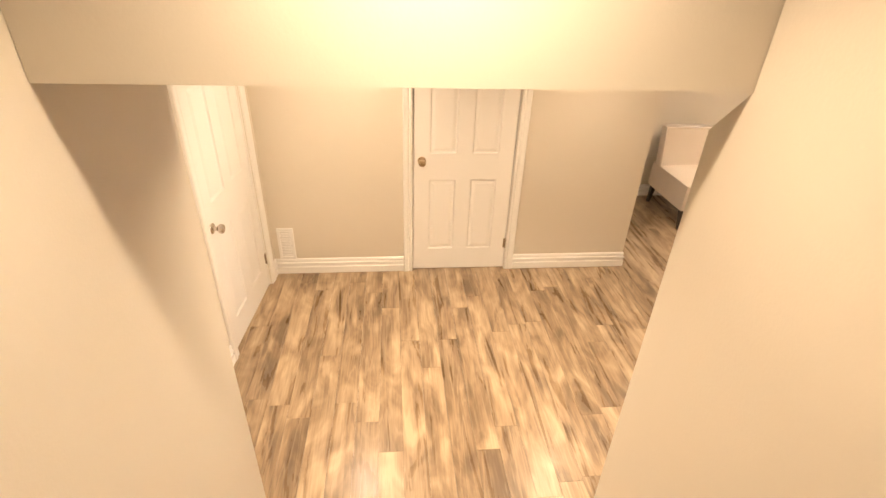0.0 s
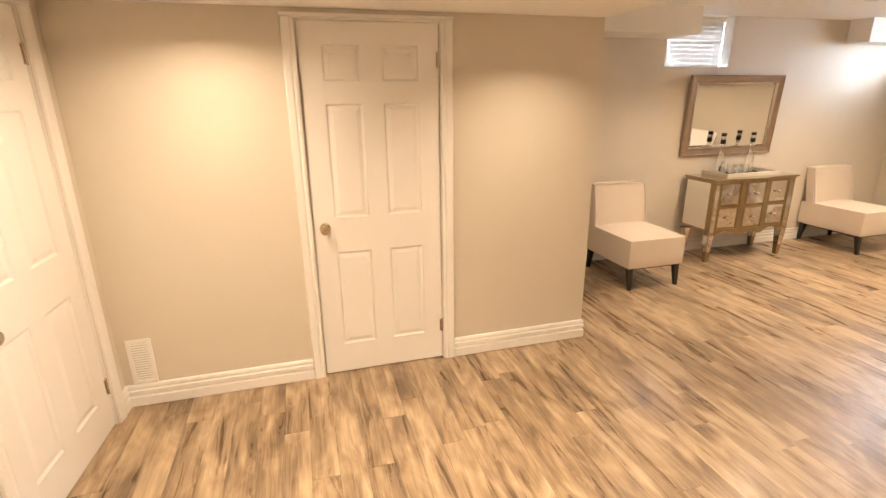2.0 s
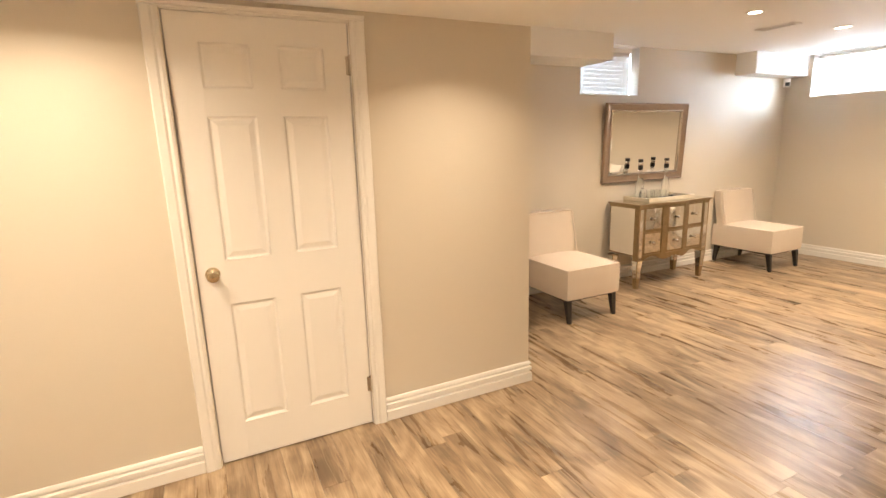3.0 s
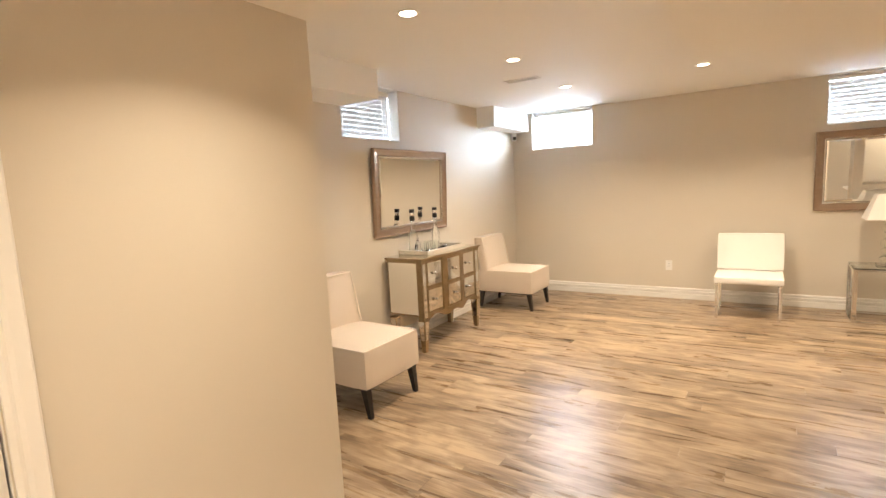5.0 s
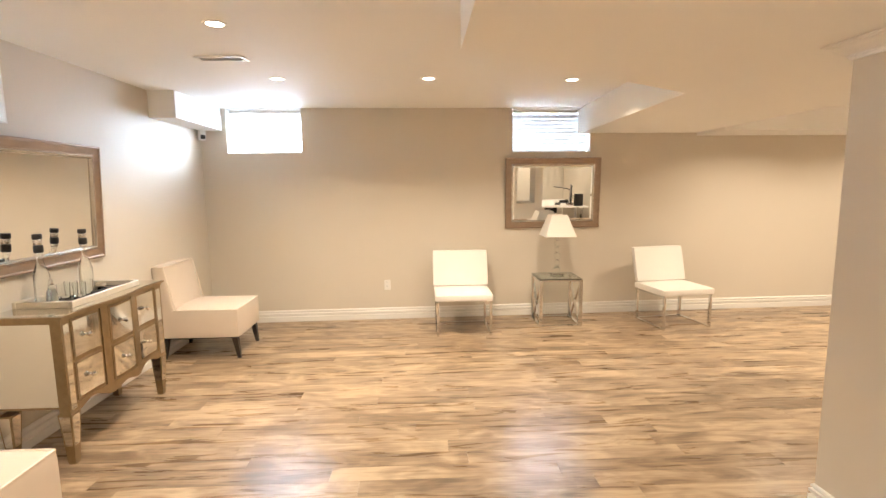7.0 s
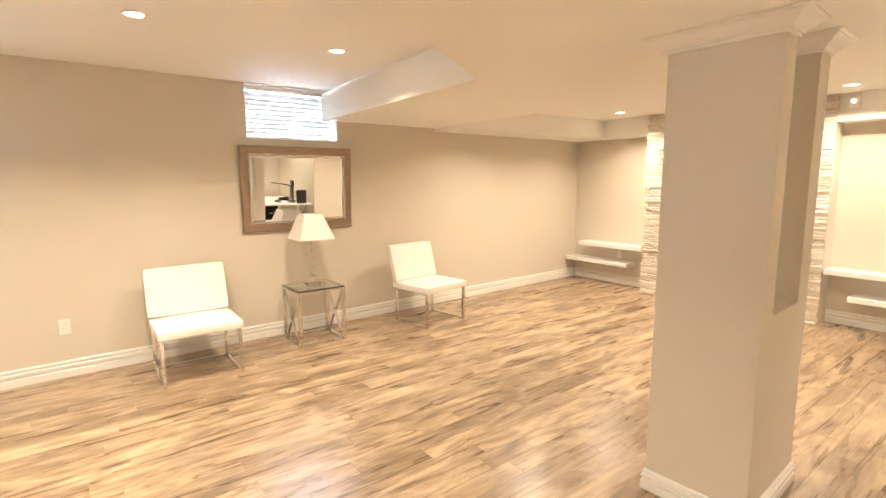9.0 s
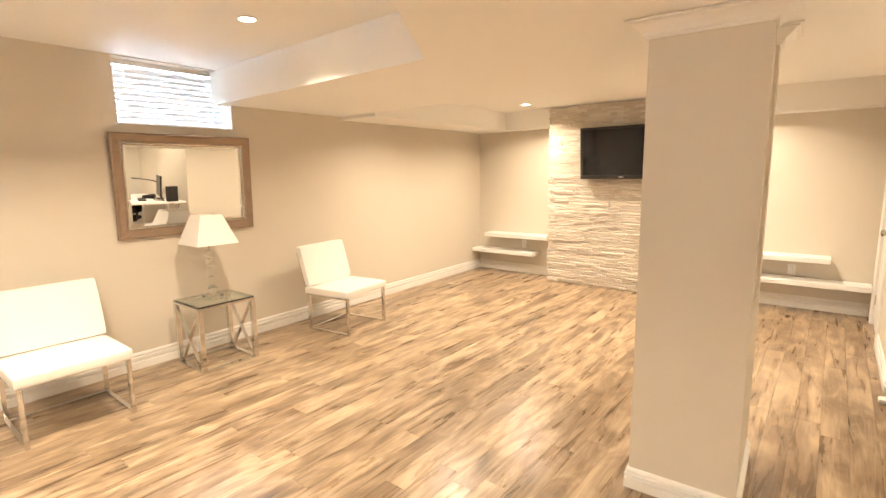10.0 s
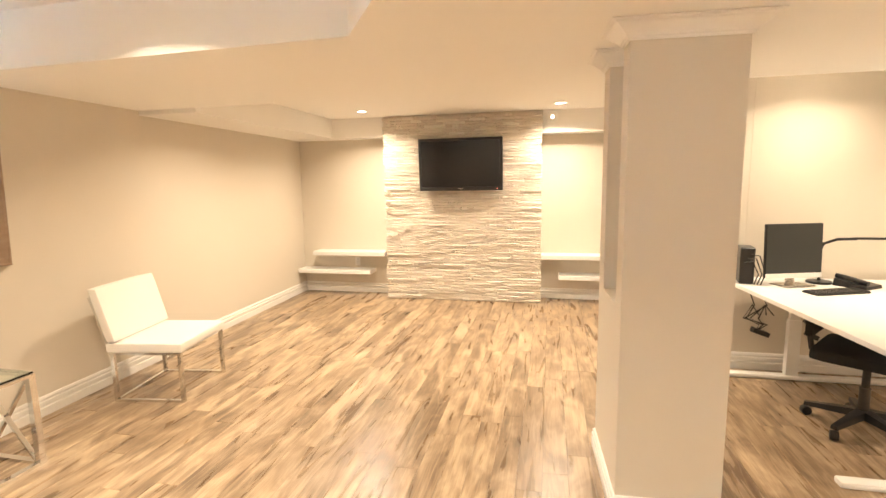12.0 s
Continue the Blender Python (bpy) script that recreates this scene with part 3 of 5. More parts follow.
# ---- windows ----
def window(name, m, w, h, label, watts, tilt, skip=()):
    """A high basement window with a slatted blind: local x along the wall, +y outward, from its lower left corner."""
    d = tagged(new(name), label, "window", kind="structure")
    d.matrix_world = m
    bm = bmesh.new()
    e = 0.006
    box(bm, 0, 0.001, 0, e, 0.318, h)
    box(bm, w - e, 0.001, 0, w, 0.318, h)
    box(bm, e, 0.001, h - e, w - e, 0.318, h)
    part("lining", bm, TRIM, d)
    bm = bmesh.new()
    box(bm, e, -0.006, 0, w - e, 0.316, e)
    part("window_sill", bm, TRIM, d)
    bm = bmesh.new()
    f = 0.045
    y0, y1 = 0.235, 0.285
    box(bm, e, y0, e, e + f, y1, h - e)
    box(bm, w - e - f, y0, e, w - e, y1, h - e)
    box(bm, e + f, y0, e, w - e - f, y1, e + f)
    box(bm, e + f, y0, h - e - f, w - e - f, y1, h - e)
    box(bm, w / 2 - 0.02, y0, e + f, w / 2 + 0.02, y1, h - e - f)
    part("window_frame", bm, TRIM, d)
    for x0, x1 in ((e + f, w / 2 - 0.02), (w / 2 + 0.02, w - e - f)):
        bm = bmesh.new()
        box(bm, x0, 0.257, e + f, x1, 0.262, h - e - f)
        p = part("pane", bm, PANE, d)
        p.visible_shadow = False
    bl = 0.12
    bm = bmesh.new()
    box(bm, e + 0.004, bl - 0.02, h - 0.045, w - e - 0.004, bl + 0.02, h - 0.008)
    part("blind_head", bm, TRIM, d)
    bm = bmesh.new()
    c, s = math.cos(radians(tilt)), math.sin(radians(tilt))
    hw, th = 0.025, 0.0012
    q = [(-hw * c - th * s, -hw * s + th * c), (-hw * c + th * s, -hw * s - th * c), (0.004 * s + hw * c, hw * s - th * c), (hw * c - th * s, hw * s + th * c)]
    hull(bm, [(e + 0.006, y, z) for y, z in q], [(w - e - 0.006, y, z) for y, z in q])
    slat = part("slat", bm, SLAT, d)
    k = int((h - 0.075) / 0.042)
    slat.location = (0, bl, 0.03)
    for i in range(1, k + 1):
        o = slat.copy()
        scene.collection.objects.link(o)
        o.location = (0, bl, 0.03 + 0.042 * i)
    for x in (0.12, w - 0.12):
        bm = bmesh.new()
        box(bm, x - 0.0015, bl - 0.026, 0.01, x + 0.0015, bl - 0.0245, h - 0.04)
        part("ladder_cord", bm, TRIM, d)
    window_lamp(m @ pose(w / 2, 0.34, h / 2, -90, 0, 0), w - 0.02, h - 0.02, watts)
    return d


window("window_1", pose(4.625, 5.65, 1.895), 0.765, 0.468, "high basement window with a half-open white slatted blind", 130, 74)
window("window_2", EAST @ pose(0.27, 0, 1.885), 0.80, 0.478, "sunlit high basement window with an open white blind", 56, 14)
window("window_3", EAST @ pose(3.388, 0, 1.877), 0.902, 0.486, "high basement window with a white slatted blind", 260, 71)


# ---- recessed ceiling lamps ----
def recessed_lamp():
    t = thing("recessed_light", "lit round white recessed ceiling light", "ceiling light", group="recessed ceiling lights")
    bm = bmesh.new()
    k = 28
    for (r0, z0), (r1, z1) in zip([(0.064, 0.0), (0.064, -0.006), (0.048, -0.004)], [(0.064, -0.006), (0.048, -0.004), (0.042, 0.0)]):
        a, b = [bm.verts.new(p) for p in ring(0, 0, z0, r0, k)], [bm.verts.new(p) for p in ring(0, 0, z1, r1, k)]
        for i in range(k):
            bm.faces.new((a[i], a[(i + 1) % k], b[(i + 1) % k], b[i]))
    part("trim_ring", bm, BAFFLE, t, "", True)
    bm = bmesh.new()
    lathe(bm, [(0.044, -0.001), (0.044, -0.0025)], k)
    part("lamp_face", bm, POTGLOW, t, "glowing warm lamp face")
    return t


first = recessed_lamp()
# the two hall spots at y 2.45 get fixtures as well, though only added fill
spots = [(x, y, HIGH) for x, y in POTS_MAIN] + [(x, y, TVC) for x, y in POTS_TV] + [(x, y, LOW) for x, y in POTS_HALL_AND_FILL] + [(x, y, TVC if y < 0.1 else LOW) for x, y in POTS_OFFICE] + [(1.14, 1.33, 2.64)]
first.matrix_world = pose(*spots[0])
for p in spots[1:]:
    copy_thing(first, pose(*p))


# ---- vents, sockets and sensors ----
def louvre_vent(name, m, w, h, n, label, flat=False, dark=True):
    """A white register: local x along, z up, -y into the room."""
    t = thing(name, label, "vent", m)
    bm = bmesh.new()
    f = 0.022
    for b in ((0, 0, w, f), (0, h - f, w, h), (0, f, f, h - f), (w - f, f, w, h - f)):
        box(bm, b[0], -0.008, b[1], b[2], -0.0005, b[3], 0.002)
    part("frame", bm, TRIM, t)
    # a flat plate on the wall; its colour gives the depth behind the slats
    bm = bmesh.new()
    box(bm, f, -0.002, f, w - f, -0.0006, h - f)
    part("backing", bm, OPENINGSHADE if dark else VENTPALE, t)
    step = (h - 2 * f) / n
    bm = bmesh.new()
    hull(bm, [(f, -0.0075, 0), (f, -0.0065, 0), (f, -0.0025, step * 0.62), (f, -0.0035, step * 0.62)], [(w - f, -0.0075, 0), (w - f, -0.0065, 0), (w - f, -0.0025, step * 0.62), (w - f, -0.0035, step * 0.62)])
    s = part("slat", bm, TRIM, t)
    s.location = (0, 0, f + step * 0.15)
    for i in range(1, n):
        o = s.copy()
        scene.collection.objects.link(o)
        o.location = (0, 0, f + step * (i + 0.15))
    if not flat:
        bm = bmesh.new()
        box(bm, w / 2 - 0.006, -0.0085, f, w / 2 + 0.006, -0.007, h - f)
        part("mullion", bm, TRIM, t)
    return t


louvre_vent("wall_vent", pose(0.185, 4.2, 0.132), 0.125, 0.275, 16, "white slatted wall vent above the baseboard", True, False)
louvre_vent("return_vent", LEFT @ pose(-1.43, 0, 1.79), 0.25, 0.18, 12, "white return air vent high on the wall")
louvre_vent("return_vent", LEFT @ pose(-1.33, 0, 0.165), 0.27, 0.20, 12, "white return air vent low on the wall")
louvre_vent("ceiling_vent", pose(5.77, 4.43, HIGH, 90, 0, 90), 0.32, 0.12, 6, "white supply vent in the ceiling", True, False)


def socket(m, label="white double wall socket on the wall"):
    t = thing("wall_socket", label, "socket", m)
    bm = bmesh.new()
    box(bm, -0.036, -0.006, -0.058, 0.036, -0.0005, 0.058, 0.003)
    part("plate", bm, TRIM, t)
    for z in (-0.026, 0.010):
        bm = bmesh.new()
        box(bm, -0.017, -0.0075, z, 0.017, -0.0062, z + 0.028)
        part("outlet", bm, BAFFLE, t)
        # dark raised blocks in place of the shaded holes
        bm = bmesh.new()
        box(bm, -0.008, -0.0082, z + 0.010, -0.006, -0.0076, z + 0.020)
        box(bm, 0.006, -0.0082, z + 0.010, 0.008, -0.0076, z + 0.020)
        part("slot", bm, OPENINGSHADE, t)
    return t


def facing_east_wall(u, z, v=0.0):
    return EAST @ pose(u, -v, z)


socket(facing_east_wall(1.952, 0.398))
socket(facing_east_wall(5.42, 0.42))
socket(pose(7.322, -2.62, 0.425, 0, 0, 180), "white wall socket between two shelves")
socket(pose(4.117, -2.62, 0.41, 0, 0, 180), "white wall socket between two shelves")
t = thing("motion_sensor", "small white corner sensor under the bulkhead", "sensor", pose(7.80, 5.60, 2.02, 0, 0, -45))
bm = bmesh.new()
box(bm, -0.032, -0.03, 0, 0.032, 0.028, 0.10, 0.008, 2)
part("housing", bm, BAFFLE, t, "", True)
bm = bmesh.new()
box(bm, -0.024, -0.034, 0.012, 0.024, -0.0305, 0.055, 0.001)
part("lens", bm, GREYSCREEN, t)
t = thing("alarm_siren", "small white alarm box on the bulkhead", "alarm", pose(4.76, -2.381, 2.20, 0, 0, 180))
bm = bmesh.new()
box(bm, -0.05, -0.035, -0.06, 0.05, -0.001, 0.06, 0.008, 2)
part("housing", bm, BAFFLE, t, "", True)
bm = bmesh.new()
lathe(bm, [(0.016, 0), (0.014, 0.003)], 16)
bmesh.ops.rotate(bm, verts=bm.verts, cent=(0, 0, 0), matrix=Matrix.Rotation(radians(90), 3, "X"))
bmesh.ops.translate(bm, verts=bm.verts, vec=(0, -0.0355, 0))
part("lamp", bm, POTGLOW, t)
t = thing("wall_siren", "white box high on the office wall corner", "alarm", pose(3.45, -0.62, 2.10, 0, 0, 90))
bm = bmesh.new()
box(bm, -0.06, -0.05, -0.08, 0.06, -0.001, 0.09, 0.01, 2)
part("housing", bm, BAFFLE, t, "", True)


# ---- wall mirrors ----
def wall_mirror(m, w, h, label):
    """A framed mirror: local x along the wall from its left edge, z up from its lower edge, -y into the room."""
    t = thing("wall_mirror", label, "mirror", m, "wall mirrors")

    def frame_ring(bm, prof):
        rows = []
        for o, y in prof:
            rows.append([bm.verts.new(p) for p in ((o, y, o), (w - o, y, o), (w - o, y, h - o), (o, y, h - o))])
        for a, b in zip(rows, rows[1:]):
            for i in range(4):
                bm.faces.new((a[i], a[(i + 1) % 4], b[(i + 1) % 4], b[i]))
    bm = bmesh.new()
    frame_ring(bm, [(0, -0.001), (0, -0.030), (0.006, -0.036), (0.014, -0.036), (0.020, -0.030), (0.060, -0.022), (0.064, -0.026), (0.070, -0.026)])
    part("frame", bm, FRAME, t, "brushed bronze and silver frame")
    bm = bmesh.new()
    frame_ring(bm, [(0.0702, -0.026), (0.074, -0.029), (0.080, -0.027), (0.084, -0.019), (0.090, -0.012)])
    part("inner_lip", bm, FRAMELIP, t, "silver inner lip")
    bm = bmesh.new()
    i, j = 0.088, 0.108
    a = [bm.verts.new(p) for p in ((i, -0.0105, i), (w - i, -0.0105, i), (w - i, -0.0105, h - i), (i, -0.0105, h - i))]
    b = [bm.verts.new(p) for p in ((j, -0.0125, j), (w - j, -0.0125, j), (w - j, -0.0125, h - j), (j, -0.0125, h - j))]
    for k in range(4):
        bm.faces.new((a[k], a[(k + 1) % 4], b[(k + 1) % 4], b[k]))
    bm.faces.new(b)
    part("glass", bm, MIRROR, t, "bevelled mirror glass")
    bm = bmesh.new()
    box(bm, 0.004, -0.008, 0.004, w - 0.004, -0.0008, h - 0.004)
    part("backing", bm, BLACKWOOD, t)
    return t


wall_mirror(pose(4.925, 5.65, 1.03, 2.5), 1.155, 0.79, "bronze framed mirror above the mirrored chest")
wall_mirror(facing_east_wall(3.303, 1.022) @ pose(0, 0, 0, 2), 1.095, 0.79, "bronze framed mirror above the glass table")


# ---- upholstered slipper chairs ----
def cushion(bm, x0, y0, z0, x1, y1, z1, r, crown=0.0, shear=0.0):
    """A padded block: rounded edges, a slightly crowned top, and a lean of its depth with height."""
    tmp = bmesh.new()
    box(tmp, x0, y0, z0, x1, y1, z1)
    bmesh.ops.subdivide_edges(tmp, edges=tmp.edges[:], cuts=5, use_grid_fill=True)
    cx, cy = (x0 + x1) / 2, (y0 + y1) / 2
    for v in tmp.verts:
        p = v.co.copy()
        q = Vector((min(max(p.x, x0 + r), x1 - r), min(max(p.y, y0 + r), y1 - r), min(max(p.z, z0 + r), z1 - r)))
        d = p - q
        if d.length > 1e-6:
            p = q + d.normalized() * r
        fx, fy = 1 - ((p.x - cx) / (x1 - x0) * 2) ** 2, 1 - ((p.y - cy) / (y1 - y0) * 2) ** 2
        if crown and p.z > z1 - r * 1.2:
            p.z += crown * max(0, fx) * max(0, fy)
        p.y += shear * (p.z - z0)
        v.co = p
    me = bpy.data.meshes.new("tmp")
    tmp.to_mesh(me)
    tmp.free()
    bm.from_mesh(me)
    bpy.data.meshes.remove(me)


def slipper_chair(m, label):
    """Its front faces -y; x from 0 to w, the back against y = d."""
    w, d = 0.57, 0.74
    t = thing("slipper_chair", label, "chair", m, "beige slipper chairs")
    bm = bmesh.new()
    cushion(bm, 0, 0, 0.195, w, d - 0.03, 0.455, 0.022, 0.020)
    part("seat", bm, LINEN, t, "", True)
    bm = bmesh.new()
    cushion(bm, 0.003, d - 0.215, 0.30, w - 0.003, d - 0.10, 0.845, 0.025, 0.0, 0.17)
    part("backrest", bm, LINEN, t, "", True)
    bm = bmesh.new()
    tube(bm, [(0.008, d - 0.17, 0.451), (0.008, 0.012, 0.451), (0.012, 0.008, 0.451), (w - 0.012, 0.008, 0.451), (w - 0.008, 0.012, 0.451), (w - 0.008, d - 0.17, 0.451)], 0.005, 6)
    part("seat_piping", bm, PIPING, t, "", True)
    bm = bmesh.new()
    s = 0.17
    tube(bm, [(0.010, d - 0.21 + s * 0.02, 0.45), (0.010, d - 0.212 + s * 0.505, 0.82), (0.02, d - 0.212 + s * 0.522, 0.838), (w - 0.02, d - 0.212 + s * 0.522, 0.838), (w - 0.010, d - 0.212 + s * 0.505, 0.82), (w - 0.010, d - 0.21 + s * 0.02, 0.45)], 0.005, 6)
    part("back_piping", bm, PIPING, t, "", True)
    bm = bmesh.new()
    box(bm, 0.03, 0.03, 0.185, w - 0.03, d - 0.05, 0.196)
    part("dust_cover", bm, DUST, t, "black fabric under the seat")
    for x in (0.045, w - 0.045):
        for y, k in ((0.05, -1), (d - 0.09, 1)):
            bm = bmesh.new()
            sp = 0.028 * k
            a, b = 0.014, 0.024
            hull(bm, [(x - a, y - a + sp, 0), (x + a, y - a + sp, 0), (x + a, y + a + sp, 0), (x - a, y + a + sp, 0)], [(x - b, y - b, 0.192), (x + b, y - b, 0.192), (x + b, y + b, 0.192), (x - b, y + b, 0.192)])
            part("leg", bm, BLACKWOOD, t, "tapered black wooden leg")
    return t


slipper_chair(pose(3.82, 4.81, 0), "beige linen slipper chair with black tapered legs beside the closet wall")
slipper_chair(pose(6.70, 4.93, 0), "beige linen slipper chair with black tapered legs in the corner")


# ---- mirrored chest ----
def serpentine(x, w):
    """How far the chest's front swells out at x."""
    f = x / w
    return 0.030 * max(0.0, math.cos((f - 0.5) * math.pi * 1.7)) ** 1.5 + 0.012 * (abs(f - 0.5) * 2) ** 4


def mirrored_chest(m):
    w, d, h = 1.0, 0.38, 0.85
    t = thing("mirrored_chest", "antiqued mirrored chest with champagne gold edges and six drawers", "chest of drawers", m)

    def front(z0, z1, out, back, x0, x1, bm):
        k = 14
        low, high = [], []
        for i in range(k + 1):
            x = x0 + (x1 - x0) * i / k
            low.append((x, -serpentine(x, w) - out, z0))
            high.append((x, -serpentine(x, w) - out, z1))
        low += [(x1, back, z0), (x0, back, z0)]
        high += [(x1, back, z1), (x0, back, z1)]
        hull(bm, low, high)
    bm = bmesh.new()
    front(h - 0.016, h - 0.004, 0.022, d + 0.0, -0.018, w + 0.018, bm)
    part("top_edge", bm, GOLD, t, "champagne gold top edge")
    bm = bmesh.new()
    front(h - 0.0038, h, 0.014, d - 0.008, -0.010, w + 0.010, bm)
    part("top", bm, ANTIQUE, t, "antiqued mirror top")
    bm = bmesh.new()
    front(h - 0.034, h - 0.0162, 0.008, d - 0.002, -0.004, w + 0.004, bm)
    part("top_rail", bm, GOLD, t)
    z0, z1 = 0.325, h - 0.035
    bm = bmesh.new()
    box(bm, 0.012, 0.03, z0, w - 0.012, d - 0.004, z1)
    part("body", bm, GOLD, t)
    for x0, x1 in ((0.004, 0.0118), (w - 0.0118, w - 0.004)):
        bm = bmesh.new()
        box(bm, x0, 0.045, z0 + 0.015, x1, d - 0.02, z1 - 0.012)
        part("side_panel", bm, MIRROR, t, "mirror side panel")
    # corner stiles running down into tapered legs
    for x0, x1 in ((0, 0.075), (w - 0.075, w)):
        bm = bmesh.new()
        front(z0 - 0.03, z1, 0.002, 0.044, x0, x1, bm)
        part("stile", bm, GOLD, t)
        bm = bmesh.new()
        front(z0 - 0.01, z1 - 0.02, 0.0045, 0.02, x0 + 0.014, x1 - 0.014, bm)
        part("stile_mirror", bm, ANTIQUE, t)
        cx = (x0 + x1) / 2
        for y, name in ((0.02, "front_leg"), (d - 0.04, "back_leg")):
            bm = bmesh.new()
            a, b = 0.019, 0.037
            hull(bm, [(cx - a, y - a, 0), (cx + a, y - a, 0), (cx + a, y + a, 0), (cx - a, y + a, 0)], [(cx - b, y - b, z0 - 0.03), (cx + b, y - b, z0 - 0.03), (cx + b, y + b, z0 - 0.03), (cx - b, y + b, z0 - 0.03)])
            leg = part(name, bm, GOLD, t, "tapered mirrored leg with gold edges")
            bm = bmesh.new()
            a, b = 0.013, 0.029
            for s, ax in ((-1, 1), (1, 1), (-1, 0), (1, 0)):
                if ax:
                    o0, o1 = s * 0.0196, s * 0.0376
                    q = [(cx - a, y + o0, 0.02), (cx + a, y + o0, 0.02), (cx + b, y + o1, z0 - 0.04), (cx - b, y + o1, z0 - 0.04)]
                else:
                    o0, o1 = s * 0.0196, s * 0.0376
                    q = [(cx + o0, y - a, 0.02), (cx + o0, y + a, 0.02), (cx + o1, y + b, z0 - 0.04), (cx + o1, y - b, z0 - 0.04)]
                bm.faces.new([bm.verts.new(p) for p in q])
            part("leg_mirror", bm, ANTIQUE, leg)
    # scalloped apron
    bm = bmesh.new()
    k = 40
    top, low = [], []
    for i in range(k + 1):
        x = 0.075 + (w - 0.15) * i / k
        f = i / k
        dz = 0.030 + 0.018 * math.cos(f * math.pi * 6) - 0.012 * math.cos(f * math.pi * 2)
        y = -serpentine(x, w) - 0.001
        top.append((bm.verts.new((x, y, z0 + 0.012)), bm.verts.new((x, y + 0.022, z0 + 0.012))))
        low.append((bm.verts.new((x, y, z0 - dz)), bm.verts.new((x, y + 0.022, z0 - dz))))
    for i in range(k):
        for q in ((top[i][0], top[i + 1][0], low[i + 1][0], low[i][0]), (top[i][1], low[i][1], low[i + 1][1], top[i + 1][1]), (low[i][0], low[i + 1][0], low[i + 1][1], low[i][1]), (top[i][0], top[i][1], top[i + 1][1], top[i + 1][0])):
            bm.faces.new(q)
    part("apron", bm, GOLD, t, "scalloped gold apron")
    # drawers, three across and two high, between gold rails and fluted dividers
    cols = ((0.085, 0.315), (0.385, 0.615), (0.685, 0.915))
    rws = ((z0 + 0.022, (z0 + z1) / 2 - 0.008), ((z0 + z1) / 2 + 0.010, z1 - 0.008))
    bm = bmesh.new()
    front(z0 + 0.0122, z1 - 0.0002, -0.006, 0.0298, 0.0752, w - 0.0752, bm)
    part("carcass_front", bm, GOLD, t)
    for x0, x1 in ((0.322, 0.378), (0.622, 0.678)):
        bm = bmesh.new()
        front(z0 + 0.0124, z1 - 0.0004, 0.003, 0.02, x0, x1, bm)
        part("divider", bm, GOLD, t, "bronze divider strip")
    for x0, x1 in cols:
        for a, b in rws:
            bm = bmesh.new()
            front(a, b, 0.001, 0.015, x0, x1, bm)
            dr = part("drawer", bm, GOLD, t)
            bm = bmesh.new()
            front(a + 0.012, b - 0.012, 0.0035, 0.012, x0 + 0.012, x1 - 0.012, bm)
            part("drawer_mirror", bm, ANTIQUE, dr, "mirror drawer front")
            bm = bmesh.new()
            cx, cz = (x0 + x1) / 2, (a + b) / 2
            lathe(bm, [(0.010, 0), (0.006, 0.008), (0.015, 0.018), (0.016, 0.024), (0.008, 0.032)], 12)
            bmesh.ops.rotate(bm, verts=bm.verts, cent=(0, 0, 0), matrix=Matrix.Rotation(radians(90), 3, "X"))
            bmesh.ops.translate(bm, verts=bm.verts, vec=(cx, -serpentine(cx, w) - 0.0036, cz))
            part("drawer_knob", bm, CHROME, dr, "round crystal knob", True)
    return t


CHEST = pose(5.03, 5.235, 0)
mirrored_chest(CHEST)
TOPZ = 0.85
# tray with bottles, tumblers and bar tools
tray = thing("serving_tray", "rectangular champagne serving tray with a dark floor on the chest", "tray", CHEST @ pose(0.51, 0.205, TOPZ))
bm = bmesh.new()
box(bm, -0.31, -0.145, 0.0, 0.31, 0.145, 0.006)
part("tray_floor", bm, TRAYGLASS, tray, "dark mirrored tray floor")
bm = bmesh.new()
for b in ((-0.332, -0.167, 0.332, -0.145), (-0.332, 0.145, 0.332, 0.167), (-0.332, -0.145, -0.31, 0.145), (0.31, -0.145, 0.332, 0.145)):
    box(bm, b[0], b[1], 0.0, b[2], b[3], 0.038, 0.003)
part("tray_rim", bm, TRAYSILVER, tray, "thick champagne rim")

def bottle(m, name, label, prof, cap, fill=None):
    t = thing(name, label, "bottle", m)
    bm = bmesh.new()
    lathe(bm, prof, 20)
    part("glass", bm, CRYSTAL, t, "clear glass body", True)
    z = prof[-1][1]
    for i, (r, h, mt) in enumerate(cap):
        bm = bmesh.new()
        lathe(bm, [(r * 0.9, z + 0.0005), (r, z + 0.004), (r, z + h - 0.004), (r * 0.9, z + h)], 16)
        part("stopper" if i else "collar", bm, mt, t, "", True)
        z += h + 0.0006
    return t


IN = CHEST @ pose(0.51, 0.205, TOPZ + 0.0062)
bottle(IN @ pose(-0.18, 0.10, 0), "decanter", "tall clear glass decanter with a black collar and crystal stopper", [(0.040, 0), (0.043, 0.012), (0.040, 0.16), (0.030, 0.20), (0.017, 0.24), (0.015, 0.285), (0.019, 0.295)], [(0.025, 0.045, BLACKPLASTIC), (0.022, 0.032, CHROME), (0.025, 0.032, BLACKPLASTIC)])
bottle(IN @ pose(0.20, 0.10, 0), "decanter", "clear glass bottle with a black stopper", [(0.038, 0), (0.041, 0.012), (0.038, 0.15), (0.026, 0.19), (0.015, 0.23), (0.014, 0.27), (0.018, 0.28)], [(0.020, 0.020, CHROME), (0.025, 0.042, BLACKPLASTIC), (0.022, 0.03, CHROME), (0.025, 0.028, BLACKPLASTIC)])
